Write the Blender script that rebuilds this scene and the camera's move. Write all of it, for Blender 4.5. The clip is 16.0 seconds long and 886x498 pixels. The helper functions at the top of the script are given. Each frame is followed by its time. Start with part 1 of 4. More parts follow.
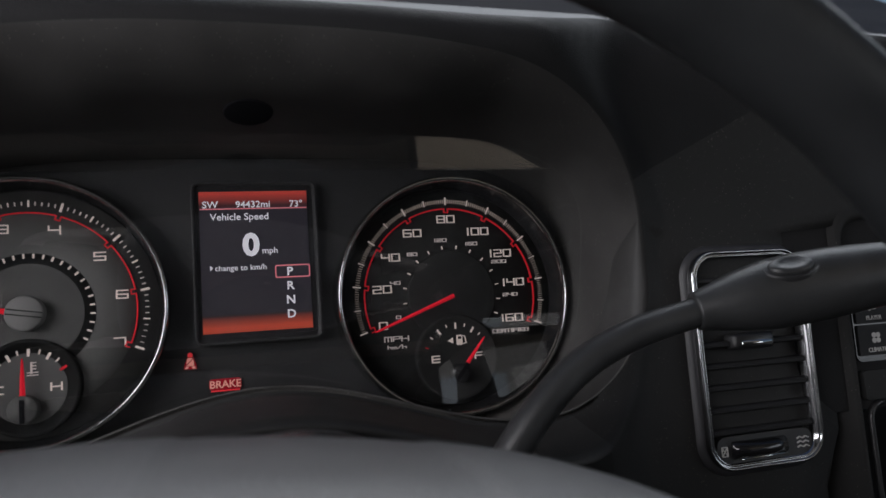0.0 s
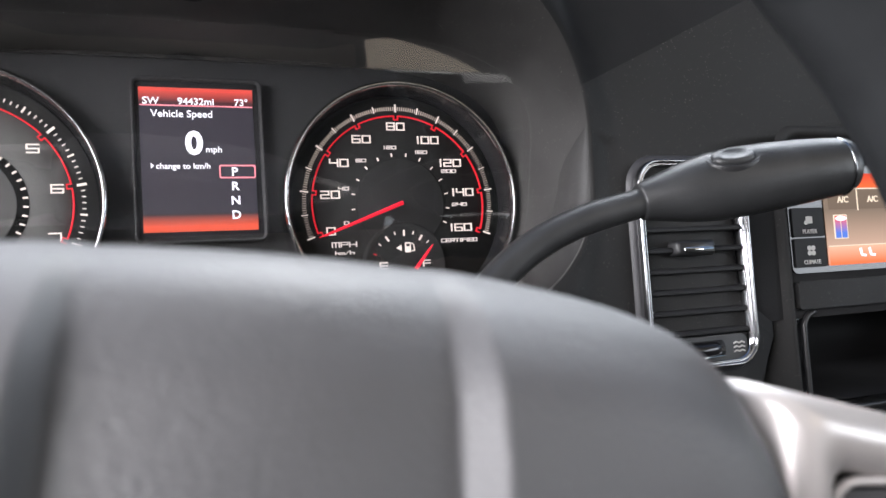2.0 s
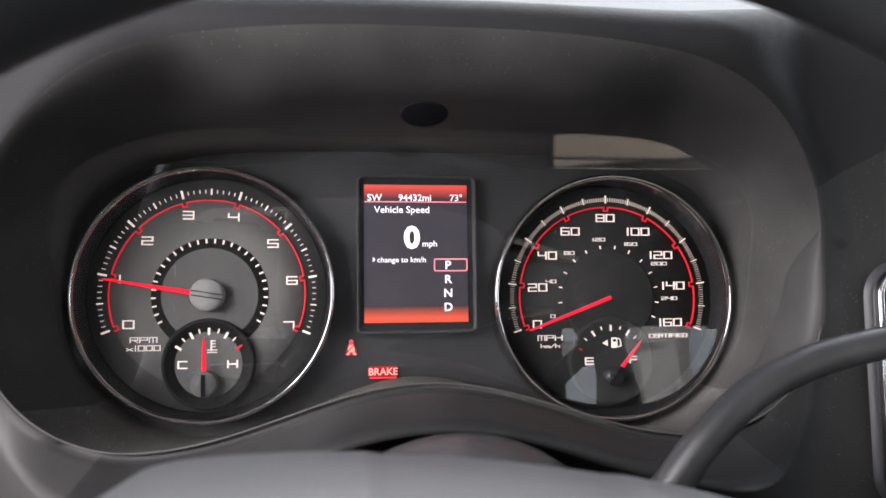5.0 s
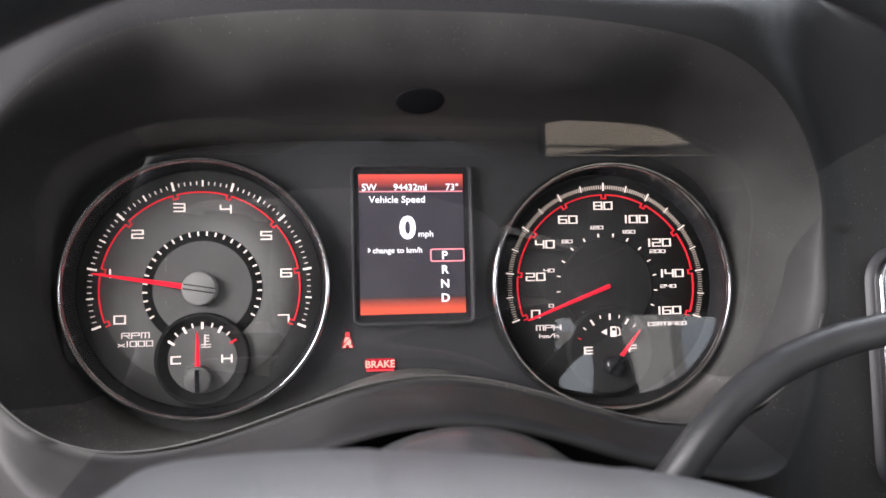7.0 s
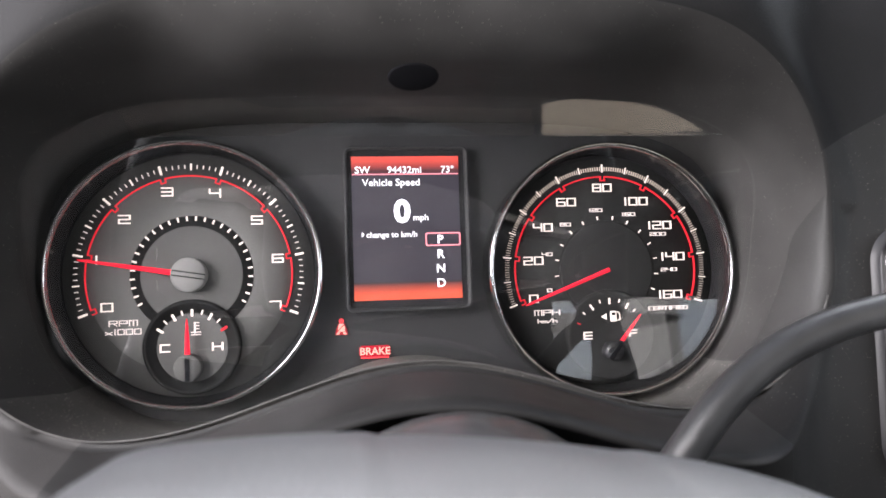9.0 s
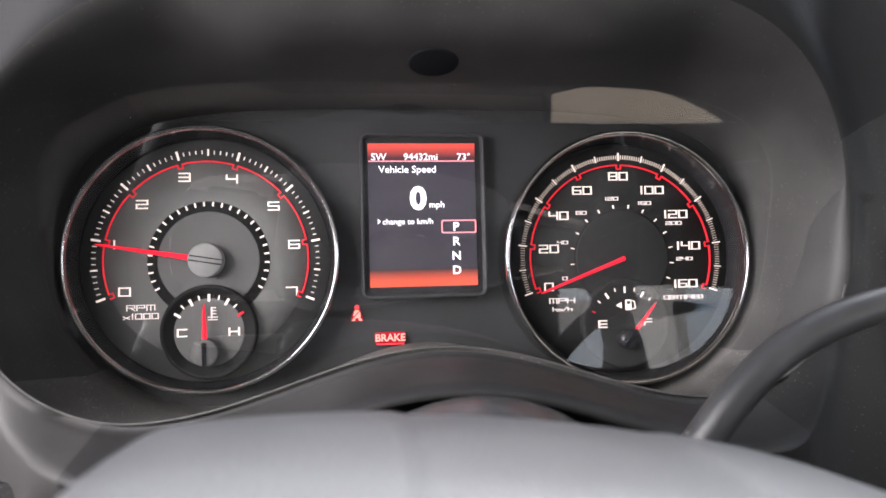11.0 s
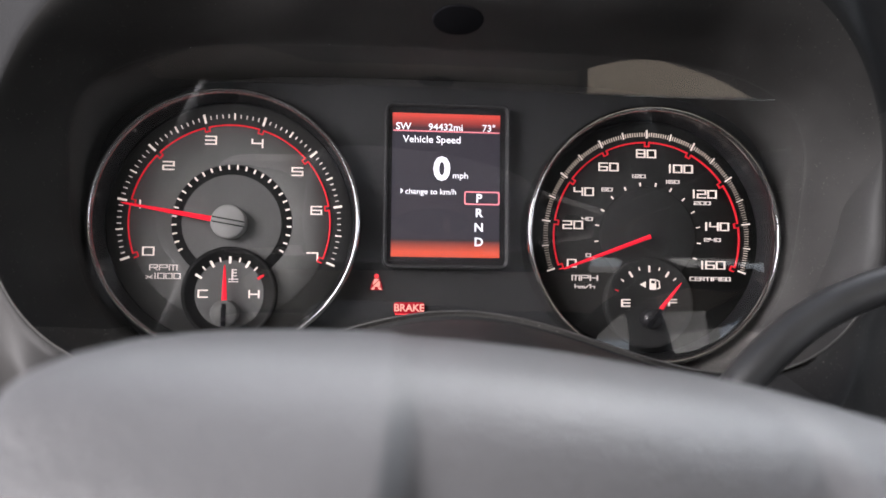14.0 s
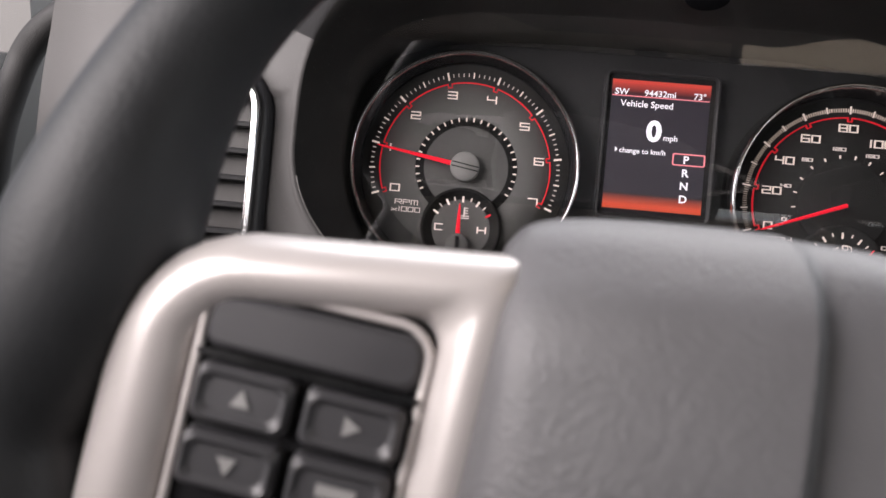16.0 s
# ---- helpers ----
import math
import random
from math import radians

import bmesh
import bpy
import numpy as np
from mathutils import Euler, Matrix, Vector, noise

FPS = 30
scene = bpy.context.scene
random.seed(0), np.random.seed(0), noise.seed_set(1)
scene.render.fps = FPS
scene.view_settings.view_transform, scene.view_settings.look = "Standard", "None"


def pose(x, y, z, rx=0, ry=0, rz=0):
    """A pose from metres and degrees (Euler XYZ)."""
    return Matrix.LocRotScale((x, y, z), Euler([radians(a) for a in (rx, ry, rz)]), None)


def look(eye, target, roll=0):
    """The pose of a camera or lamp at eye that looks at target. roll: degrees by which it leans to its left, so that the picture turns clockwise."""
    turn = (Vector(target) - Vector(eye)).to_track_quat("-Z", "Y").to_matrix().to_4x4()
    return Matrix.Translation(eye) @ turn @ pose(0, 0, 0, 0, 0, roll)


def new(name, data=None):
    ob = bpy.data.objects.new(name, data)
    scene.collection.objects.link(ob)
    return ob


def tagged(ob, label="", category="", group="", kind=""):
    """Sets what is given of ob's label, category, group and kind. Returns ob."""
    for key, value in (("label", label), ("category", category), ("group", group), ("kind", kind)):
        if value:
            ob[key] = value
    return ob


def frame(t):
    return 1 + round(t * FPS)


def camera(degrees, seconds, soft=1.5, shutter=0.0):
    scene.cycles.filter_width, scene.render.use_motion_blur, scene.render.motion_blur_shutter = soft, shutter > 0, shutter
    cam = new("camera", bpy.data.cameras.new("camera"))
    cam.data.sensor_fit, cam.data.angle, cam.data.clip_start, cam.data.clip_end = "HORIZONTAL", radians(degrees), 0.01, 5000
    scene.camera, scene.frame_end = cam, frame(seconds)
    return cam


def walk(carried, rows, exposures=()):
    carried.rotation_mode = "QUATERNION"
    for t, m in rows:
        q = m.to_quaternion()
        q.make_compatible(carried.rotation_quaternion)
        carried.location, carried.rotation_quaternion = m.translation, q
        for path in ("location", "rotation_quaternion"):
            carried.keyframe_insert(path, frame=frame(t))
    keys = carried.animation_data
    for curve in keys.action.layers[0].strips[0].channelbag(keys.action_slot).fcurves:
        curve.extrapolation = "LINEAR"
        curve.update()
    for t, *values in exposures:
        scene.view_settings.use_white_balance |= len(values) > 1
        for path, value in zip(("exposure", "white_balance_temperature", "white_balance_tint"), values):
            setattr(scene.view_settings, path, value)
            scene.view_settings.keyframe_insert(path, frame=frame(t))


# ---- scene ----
cam = camera(62.96, 16.0)
# a phone lens focused on the dials
cam.data.dof.use_dof, cam.data.dof.focus_distance, cam.data.dof.aperture_fstop = True, 0.385, 12.0
# The dashboard is drawn square to its dials; the car leans the whole of it back by this much.
BASE = Matrix.Translation((0, 0, 1)) @ Matrix.Rotation(radians(-15), 4, "X") @ Matrix.Translation((0, 0, -1))
PATH = [
    (0, (-0.0143, -0.3752, 0.9593), (0.2727, 0.5765, 1.0683), -4.12),
    (0.5, (-0.0137, -0.3716, 0.9396), (0.2954, 0.5744, 1.0369), -5.16),
    (1, (-0.0128, -0.3723, 0.9311), (0.3165, 0.5693, 1.0016), -4.62),
    (1.5, (-0.0134, -0.3719, 0.9299), (0.3269, 0.5664, 0.9917), -4.18),
    (2, (-0.0130, -0.3705, 0.9279), (0.3341, 0.5655, 0.9867), -3.72),
    (2.5, (-0.0251, -0.3711, 0.9274), (0.3211, 0.5653, 0.9859), -2.95),
    (3, (-0.0357, -0.3747, 0.9352), (0.2997, 0.5642, 1.0125), -2.01),
    (3.5, (-0.0365, -0.3639, 0.9454), (0.2572, 0.5874, 1.0388), 0.15),
    (4, (-0.0451, -0.3737, 0.9660), (0.1386, 0.6044, 1.0633), 1.23),
    (4.3, (-0.0351, -0.3857, 0.9741), (0.0880, 0.6001, 1.0878), -0.89),
    (4.5, (-0.0367, -0.3777, 0.9725), (0.0878, 0.6089, 1.0783), -0.67),
    (5, (-0.0314, -0.3707, 0.9731), (0.0901, 0.6189, 1.0509), -0.67),
    (7.5, (-0.0335, -0.3631, 0.9730), (0.1016, 0.6257, 1.0364), -1.53),
    (8, (-0.0303, -0.3603, 0.9716), (0.1027, 0.6288, 1.0342), -1.67),
    (8.5, (-0.0235, -0.3556, 0.9716), (0.1123, 0.6334, 1.0306), -1.87),
    (9, (-0.0317, -0.3560, 0.9696), (0.1060, 0.6330, 1.0236), -1.84),
    (9.5, (-0.0349, -0.3624, 0.9685), (0.0940, 0.6279, 1.0196), -1.73),
    (9.7, (-0.0381, -0.3607, 0.9660), (0.1012, 0.6279, 1.0220), -1.80),
    (12, (-0.0357, -0.3549, 0.9674), (0.0860, 0.6371, 1.0024), -1.14),
    (12.5, (-0.0389, -0.3573, 0.9654), (0.0799, 0.6346, 1.0095), -0.98),
    (13, (-0.0521, -0.3553, 0.9595), (0.0603, 0.6374, 1.0014), 0.38),
    (13.5, (-0.0435, -0.3430, 0.9517), (0.0663, 0.6498, 1.0002), 1.00),
    (14, (-0.0306, -0.3525, 0.9486), (0.0531, 0.6424, 1.0057), 0.63),
    (14.5, (-0.0326, -0.3584, 0.9516), (0.0385, 0.6382, 0.9919), 0.47),
    (15, (-0.0398, -0.3666, 0.9406), (0.0242, 0.6308, 0.9734), 0.71),
    (15.5, (-0.0704, -0.3801, 0.9321), (-0.0651, 0.6196, 0.9592), 2.49),
    (16, (-0.0888, -0.4004, 0.9279), (-0.1436, 0.5980, 0.9427), 5.31),
]
walk(cam, [(t, BASE @ look(eye, target, roll)) for t, eye, target, roll in PATH],
     [(t, stops, warm, tint) for t, stops, warm, tint in
      ((0.0, -1.75, 6280, 11.5), (0.2, -1.2, 6280, 11.5), (0.5, -0.76, 6280, 11.5), (0.9, 0.06, 6280, 11.5), (3.5, 0.04, 6280, 11.5), (4.0, 0.04, 6420, 13), (5.0, 0.0, 6420, 13), (7.5, 0.30, 6420, 13),
       (9.5, 0.44, 6420, 13), (12.0, 0.25, 6420, 13), (13.0, 0.08, 6420, 13), (14.0, -0.15, 6420, 13), (14.5, -0.02, 6400, 13), (15.0, 0.02, 6500, 15), (15.5, -0.08, 6800, 18), (16.0, -0.5, 6700, 16))])

# ---- light ----
world = bpy.data.worlds.new("sky")
scene.world = world
world.use_nodes = True
wn = world.node_tree
sky = wn.nodes.new("ShaderNodeTexSky")
sky.sky_type, sky.sun_disc = "NISHITA", False
sky.sun_elevation, sky.sun_rotation = radians(40), radians(200)
wn.links.new(sky.outputs[0], wn.nodes["Background"].inputs[0])
wn.nodes["Background"].inputs[1].default_value = 0.15

sun = new("sun", bpy.data.lights.new("sun", "SUN"))
sun.data.energy, sun.data.angle, sun.data.color = 0.8, radians(12), (1.0, 0.96, 0.9)
sun.matrix_world = pose(0, 0, 6, 48, 0, 160)


def window_light(name, eye, target, w, h, watts, colour):
    lamp = new(name, bpy.data.lights.new(name, "AREA"))
    lamp.data.shape, lamp.data.size, lamp.data.size_y = "RECTANGLE", w, h
    lamp.data.energy, lamp.data.color = watts, colour
    lamp.matrix_world = look(eye, target)
    return lamp


window_light("windscreen_daylight", (0.30, 0.30, 1.30), (0.25, -0.45, 0.85), 1.25, 0.62, 24, (0.93, 0.97, 1.0))
window_light("driver_window_daylight", (-0.98, -0.80, 1.44), (0.10, -0.20, 0.98), 1.10, 0.70, 77, (1.0, 0.96, 0.95))
window_light("passenger_window_daylight", (1.13, -0.72, 1.21), (-0.1, -0.05, 1.0), 0.62, 0.32, 4.0, (0.95, 0.98, 1.0))
window_light("rear_door_window_daylight", (1.13, -1.79, 1.24), (0.0, -0.8, 1.05), 0.62, 0.20, 0.36, (1.0, 0.97, 0.93))
window_light("rear_window_daylight", (0.87, -2.10, 1.30), (0.3, 0.0, 1.0), 0.42, 0.26, 0.31, (1.0, 0.97, 0.93))
# Beige lamp added under the headliner, skewed to place the lens's reflected band.
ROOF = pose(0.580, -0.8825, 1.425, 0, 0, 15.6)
window_light("reflection_lamp", (0, 0, 0), (0, 0, -1), 0.50, 0.56, 1.14, (1.0, 0.84, 0.66)).matrix_world = ROOF


# ---- materials ----
def material(name, colour, rough=0.5, metal=0.0, grain=0.0, grain_scale=900.0, spread=0.15, blotch=40.0, coat=0.0, spec=0.5,
             fleck=0.0):
    """Plain surface with two scales of variation: fine relief and broad soft stains; fleck: share of pale dust specks."""
    m = bpy.data.materials.new(name)
    m.use_nodes = True
    n, l = m.node_tree.nodes, m.node_tree.links
    b = n["Principled BSDF"]
    b.inputs["Metallic"].default_value = metal
    b.inputs["Coat Weight"].default_value = coat
    b.inputs["Specular IOR Level"].default_value = spec
    geo = n.new("ShaderNodeTexCoord")
    broad = n.new("ShaderNodeTexNoise")
    broad.inputs["Scale"].default_value, broad.inputs["Detail"].default_value = blotch, 5
    l.new(geo.outputs["Object"], broad.inputs["Vector"])
    ramp = n.new("ShaderNodeMapRange")
    ramp.inputs[1].default_value, ramp.inputs[2].default_value = 0.3, 0.7
    ramp.inputs[3].default_value, ramp.inputs[4].default_value = 1 - spread, 1 + spread
    l.new(broad.outputs[0], ramp.inputs[0])
    mul = n.new("ShaderNodeVectorMath")
    mul.operation = "SCALE"
    mul.inputs[0].default_value = colour
    l.new(ramp.outputs[0], mul.inputs["Scale"])
    base = mul.outputs[0]
    rr = n.new("ShaderNodeMapRange")
    rr.inputs[1].default_value, rr.inputs[2].default_value = 0.3, 0.7
    rr.inputs[3].default_value, rr.inputs[4].default_value = max(0.02, rough * 0.85), min(1, rough * 1.15)
    l.new(broad.outputs[0], rr.inputs[0])
    l.new(rr.outputs[0], b.inputs["Roughness"])
    if fleck:
        dots = n.new("ShaderNodeTexVoronoi")
        dots.inputs["Scale"].default_value = 620
        l.new(geo.outputs["Object"], dots.inputs["Vector"])
        patch = n.new("ShaderNodeTexNoise")
        patch.inputs["Scale"].default_value = 90
        l.new(geo.outputs["Object"], patch.inputs["Vector"])
        lim = n.new("ShaderNodeMath")
        lim.operation, lim.inputs[1].default_value = "MULTIPLY", fleck
        l.new(patch.outputs[0], lim.inputs[0])
        less = n.new("ShaderNodeMath")
        less.operation = "LESS_THAN"
        l.new(dots.outputs["Distance"], less.inputs[0])
        l.new(lim.outputs[0], less.inputs[1])
        mix = n.new("ShaderNodeMix")
        mix.data_type = "RGBA"
        mix.inputs[7].default_value = (0.20, 0.185, 0.17, 1)
        l.new(less.outputs[0], mix.inputs[0])
        l.new(base, mix.inputs[6])
        base = mix.outputs[2]
    l.new(base, b.inputs["Base Color"])
    if grain:
        fine = n.new("ShaderNodeTexNoise")
        fine.inputs["Scale"].default_value, fine.inputs["Detail"].default_value = grain_scale, 3
        l.new(geo.outputs["Object"], fine.inputs["Vector"])
        bump = n.new("ShaderNodeBump")
        bump.inputs["Strength"].default_value, bump.inputs["Distance"].default_value = grain, 0.0006
        l.new(fine.outputs[0], bump.inputs["Height"])
        l.new(bump.outputs[0], b.inputs["Normal"])
    return m


def glow(name, colour, strength):
    m = bpy.data.materials.new(name)
    m.use_nodes = True
    b = m.node_tree.nodes["Principled BSDF"]
    b.inputs["Base Color"].default_value = (*[c * 0.3 for c in colour], 1)
    b.inputs["Roughness"].default_value, b.inputs["Specular IOR Level"].default_value = 0.7, 0.12
    b.inputs["Emission Color"].default_value = (*colour, 1)
    b.inputs["Emission Strength"].default_value = strength
    return m


def glow_fade(name, low, high, z0, z1, strength):
    """A lit display whose colour runs from low at height z0 to high at z1 (object space)."""
    m = glow(name, low, strength)
    m.node_tree.nodes["Principled BSDF"].inputs["Base Color"].default_value = (0.02, 0.018, 0.018, 1)
    n, l = m.node_tree.nodes, m.node_tree.links
    geo, sep, mr, mix = (n.new(k) for k in ("ShaderNodeTexCoord", "ShaderNodeSeparateXYZ", "ShaderNodeMapRange", "ShaderNodeMix"))
    mix.data_type = "RGBA"
    l.new(geo.outputs["Object"], sep.inputs[0])
    l.new(sep.outputs[2], mr.inputs[0])
    mr.inputs[1].default_value, mr.inputs[2].default_value = z0, z1
    l.new(mr.outputs[0], mix.inputs[0])
    mix.inputs[6].default_value, mix.inputs[7].default_value = (*low, 1), (*high, 1)
    l.new(mix.outputs[2], n["Principled BSDF"].inputs["Emission Color"])
    return m


# M_SOFT: black dash skin paled to look strongly lit by the windscreen.
M_SOFT = material("soft grained dash skin, paled for windscreen light", (0.105, 0.105, 0.107), 0.8, spec=0.06, grain=1.0, grain_scale=420, spread=0.2, blotch=14, fleck=0.12)
# One facia plastic in two tones: M_PANEL for the lit left, M_CHAR shaded.
M_PANEL = material("satin charcoal dash plastic, lit tone", (0.050, 0.0482, 0.0474), 0.52, spec=0.3, grain=0.25, grain_scale=2200, spread=0.12, blotch=9, fleck=0.10)
M_CHAR = material("charcoal dash plastic, dark and shaded tone", (0.0225, 0.0223, 0.0222), 0.62, spec=0.2, grain=0.25, grain_scale=2200, spread=0.12, blotch=9, fleck=0.17)
# M_FLANGE: sleeve plastic darkened in place of shade on the right wall.
M_FLANGE = material("surround plastic darkened for shade", (0.026, 0.0257, 0.0254), 0.50, spec=0.28, grain=0.25, grain_scale=2200, spread=0.12, blotch=9, fleck=0.10)
M_BEZEL = material("bright dial ring", (0.52, 0.52, 0.52), 0.13, metal=1.0, spread=0.1, blotch=60)
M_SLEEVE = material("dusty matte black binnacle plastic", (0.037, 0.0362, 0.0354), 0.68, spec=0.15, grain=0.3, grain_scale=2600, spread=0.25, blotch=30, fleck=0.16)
# Dusty; the base is also paled to stand in for light on the floor.
M_DUSTY_LIT = material("dusty black binnacle plastic, paled as if lit", (0.058, 0.0562, 0.0535), 0.65, spec=0.25, grain=0.4, grain_scale=2200, spread=0.3, blotch=45, fleck=0.33)
M_PAD = material("slate grey airbag vinyl", (0.091, 0.091, 0.095), 0.48, grain=0.65, grain_scale=900, spread=0.14, blotch=18)
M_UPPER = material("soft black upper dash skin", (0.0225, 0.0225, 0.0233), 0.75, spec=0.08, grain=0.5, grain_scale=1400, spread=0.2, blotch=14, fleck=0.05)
M_RIM = material("black leather wheel rim", (0.0240, 0.0256, 0.0272), 0.5, spec=0.25, grain=0.35, grain_scale=700, spread=0.25, blotch=30)
M_SILVER = material("satin silver painted plastic", (0.52, 0.49, 0.475), 0.34, metal=0.35, grain=0.05, grain_scale=3000, spread=0.05, blotch=20)
M_CHROME = material("polished chrome trim", (0.80, 0.80, 0.80), 0.10, metal=1.0, spread=0.08, blotch=60)
M_DARKCHROME = material("thin dark chrome edge", (0.42, 0.42, 0.43), 0.16, metal=1.0, spread=0.1, blotch=60)
M_BLACK = material("moulded black plastic", (0.020, 0.020, 0.021), 0.38, grain=0.15, grain_scale=3000, spread=0.2, blotch=30)
M_LIP = material("dull black lip plastic, darkened for shade", (0.026, 0.0258, 0.0258), 0.5, spec=0.3, grain=0.2, grain_scale=2600, spread=0.2, blotch=30, fleck=0.10)
M_SLAT = material("satin dark grey slat plastic", (0.024, 0.024, 0.025), 0.5, spec=0.15, grain=0.15, grain_scale=2600, spread=0.15, blotch=30)
M_FADED = material("faded grey switch symbol", (0.22, 0.22, 0.215), 0.6, spread=0.08)
M_SHROUD = material("shiny grey shroud plastic", (0.085, 0.085, 0.086), 0.24, grain=0.06, grain_scale=3000, spread=0.2, blotch=30)
M_GLOSS = material("gloss black plastic", (0.012, 0.012, 0.013), 0.16, spread=0.2, blotch=30)
M_LEVER = material("worn satin black lever plastic", (0.033, 0.034, 0.035), 0.34, grain=0.3, grain_scale=1800, spread=0.25, blotch=55, fleck=0.05)
M_PLATE = material("smoky black cluster plate", (0.015, 0.015, 0.016), 0.6, spec=0.2, spread=0.15, blotch=20)
M_TACH = material("grey tachometer face", (0.076, 0.076, 0.074), 0.75, spec=0.2, spread=0.08, blotch=40)
M_TACHRIM = material("dark grey dial rim", (0.035, 0.035, 0.034), 0.55, spec=0.25, spread=0.1)
M_EDGE = material("pale grey plastic edge", (0.060, 0.058, 0.056), 0.5, grain=0.3, grain_scale=1500, spread=0.3, blotch=80)
M_PIT = material("matt black window", (0.006, 0.006, 0.007), 0.8, spec=0.02, spread=0.1)
M_TACHDARK = material("dark dial band", (0.007, 0.007, 0.007), 0.7, spec=0.08, spread=0.1)
M_TACHMID = material("charcoal dial centre", (0.054, 0.054, 0.053), 0.75, spec=0.2, spread=0.08, blotch=50)
M_HUB = material("brushed grey needle hub", (0.105, 0.105, 0.104), 0.65, spec=0.2, grain=0.2, grain_scale=2500)
M_SPEEDO = material("black speedometer face", (0.014, 0.014, 0.014), 0.8, spec=0.12, spread=0.1)
M_BUTTON = material("black rubberised button", (0.040, 0.040, 0.043), 0.42, grain=0.2, grain_scale=2000, spread=0.1)
M_PRINT = material("pale printed symbol", (0.55, 0.54, 0.52), 0.6, spread=0.08)
M_HEADLINER = material("beige woven headliner", (0.42, 0.37, 0.30), 0.9, grain=0.6, grain_scale=500, spread=0.08, blotch=6)
M_CABIN = material("dark grey cabin trim", (0.07, 0.07, 0.072), 0.7, grain=0.3, grain_scale=600, spread=0.15, blotch=5)
M_DOOR = material("grey door trim", (0.09, 0.088, 0.085), 0.6, grain=0.4, grain_scale=900, spread=0.1, blotch=6)
M_RUBBER = material("black rubber seal", (0.015, 0.015, 0.015), 0.75, grain=0.5, grain_scale=1200)
M_CARPET = material("black carpet", (0.02, 0.02, 0.02), 0.95, grain=0.8, grain_scale=300)
M_ASPHALT = material("asphalt ground", (0.05, 0.05, 0.05), 0.9, grain=0.5, grain_scale=60, blotch=1.5)
G_WHITE = glow("backlit warm white print", (1.0, 0.86, 0.78), 0.66)
G_FINE = glow("faint backlit cream print", (1.0, 0.84, 0.72), 0.42)
G_DIM = glow("dim backlit white print", (1.0, 0.88, 0.83), 0.45)
G_RED = glow("backlit red line", (0.80, 0.020, 0.035), 0.62)
G_NEEDLE = glow("lit red needle", (1.0, 0.016, 0.040), 0.8)
G_TELL = glow("warning lamp pale pink", (1.0, 0.44, 0.36), 0.85)
G_BELT = glow("seat belt lamp red", (0.95, 0.05, 0.06), 0.95)
G_TELLBACK = glow("warning lamp red halo", (0.42, 0.0, 0.014), 0.75)
G_LCD = glow_fade("dark blue display ground", (0.010, 0.009, 0.024), (0.012, 0.011, 0.027), 0.965, 1.035, 1.0)
G_TEXT = glow("display white text", (0.95, 0.93, 1.0), 1.15)
G_BOX = glow("display pink outline", (1.0, 0.28, 0.33), 0.95)
G_CREAM = glow("touchscreen cream print", (0.95, 0.80, 0.62), 0.9)
G_TILE = glow("touchscreen brown tile", (0.20, 0.145, 0.105), 0.9)

M_GLASS = bpy.data.materials.new("clear cluster lens")
M_GLASS.use_nodes = True
_g = M_GLASS.node_tree.nodes["Principled BSDF"]
_g.inputs["Base Color"].default_value = (0.93, 0.93, 0.93, 1)
_g.inputs["Roughness"].default_value = 0.0
_g.inputs["IOR"].default_value = 1.49
_g.inputs["Transmission Weight"].default_value = 1.0

# ---- building helpers ----
ORIGIN = {}


def thing(name, origin, label, category, group="", matrix=None, kind="", shift=(0, 0, 0)):
    """An empty at the thing's base, in the leaned-back dashboard space unless a matrix is given."""
    ob = new(name)
    ob.empty_display_size = 0.02
    ob.matrix_world = BASE @ Matrix.Translation(Vector(origin) + Vector(shift)) if matrix is None else matrix
    ORIGIN[ob] = Vector(origin)
    return tagged(ob, label, category, group, kind)


def part(name, bm, mat, parent, label="", smooth=True):
    me = bpy.data.meshes.new(name)
    if smooth:
        for f in bm.faces:
            f.smooth = True
    bmesh.ops.translate(bm, verts=bm.verts, vec=-ORIGIN[parent])
    bm.to_mesh(me)
    bm.free()
    me.materials.append(mat)
    ob = new(name, me)
    ob.parent = parent
    ORIGIN[ob] = ORIGIN[parent]
    return tagged(ob, label)


def box(x0, x1, y0, y1, z0, z1, bevel=0.0, segs=2, bm=None):
    bm = bm or bmesh.new()
    made = bmesh.ops.create_cube(bm, size=1)["verts"]
    for v in made:
        v.co = Vector(((x0 + x1) / 2 + v.co.x * (x1 - x0), (y0 + y1) / 2 + v.co.y * (y1 - y0), (z0 + z1) / 2 + v.co.z * (z1 - z0)))
    if bevel:
        es = {e for v in made for e in v.link_edges}
        bmesh.ops.bevel(bm, geom=list(es), offset=bevel, segments=segs, affect="EDGES", profile=0.5)
    return bm


def loft(loops, closed=True, cap_first=False, cap_last=False, bm=None):
    """Skin over loops of equal length."""
    bm = bm or bmesh.new()
    rows = [[bm.verts.new(p) for p in loop] for loop in loops]
    n = len(rows[0])
    for a, b in zip(rows, rows[1:]):
        for i in range(n if closed else n - 1):
            j = (i + 1) % n
            bm.faces.new((a[i], a[j], b[j], b[i]))
    if cap_first:
        bm.faces.new(list(reversed(rows[0])))
    if cap_last:
        bm.faces.new(rows[-1])
    bmesh.ops.recalc_face_normals(bm, faces=bm.faces)
    return bm


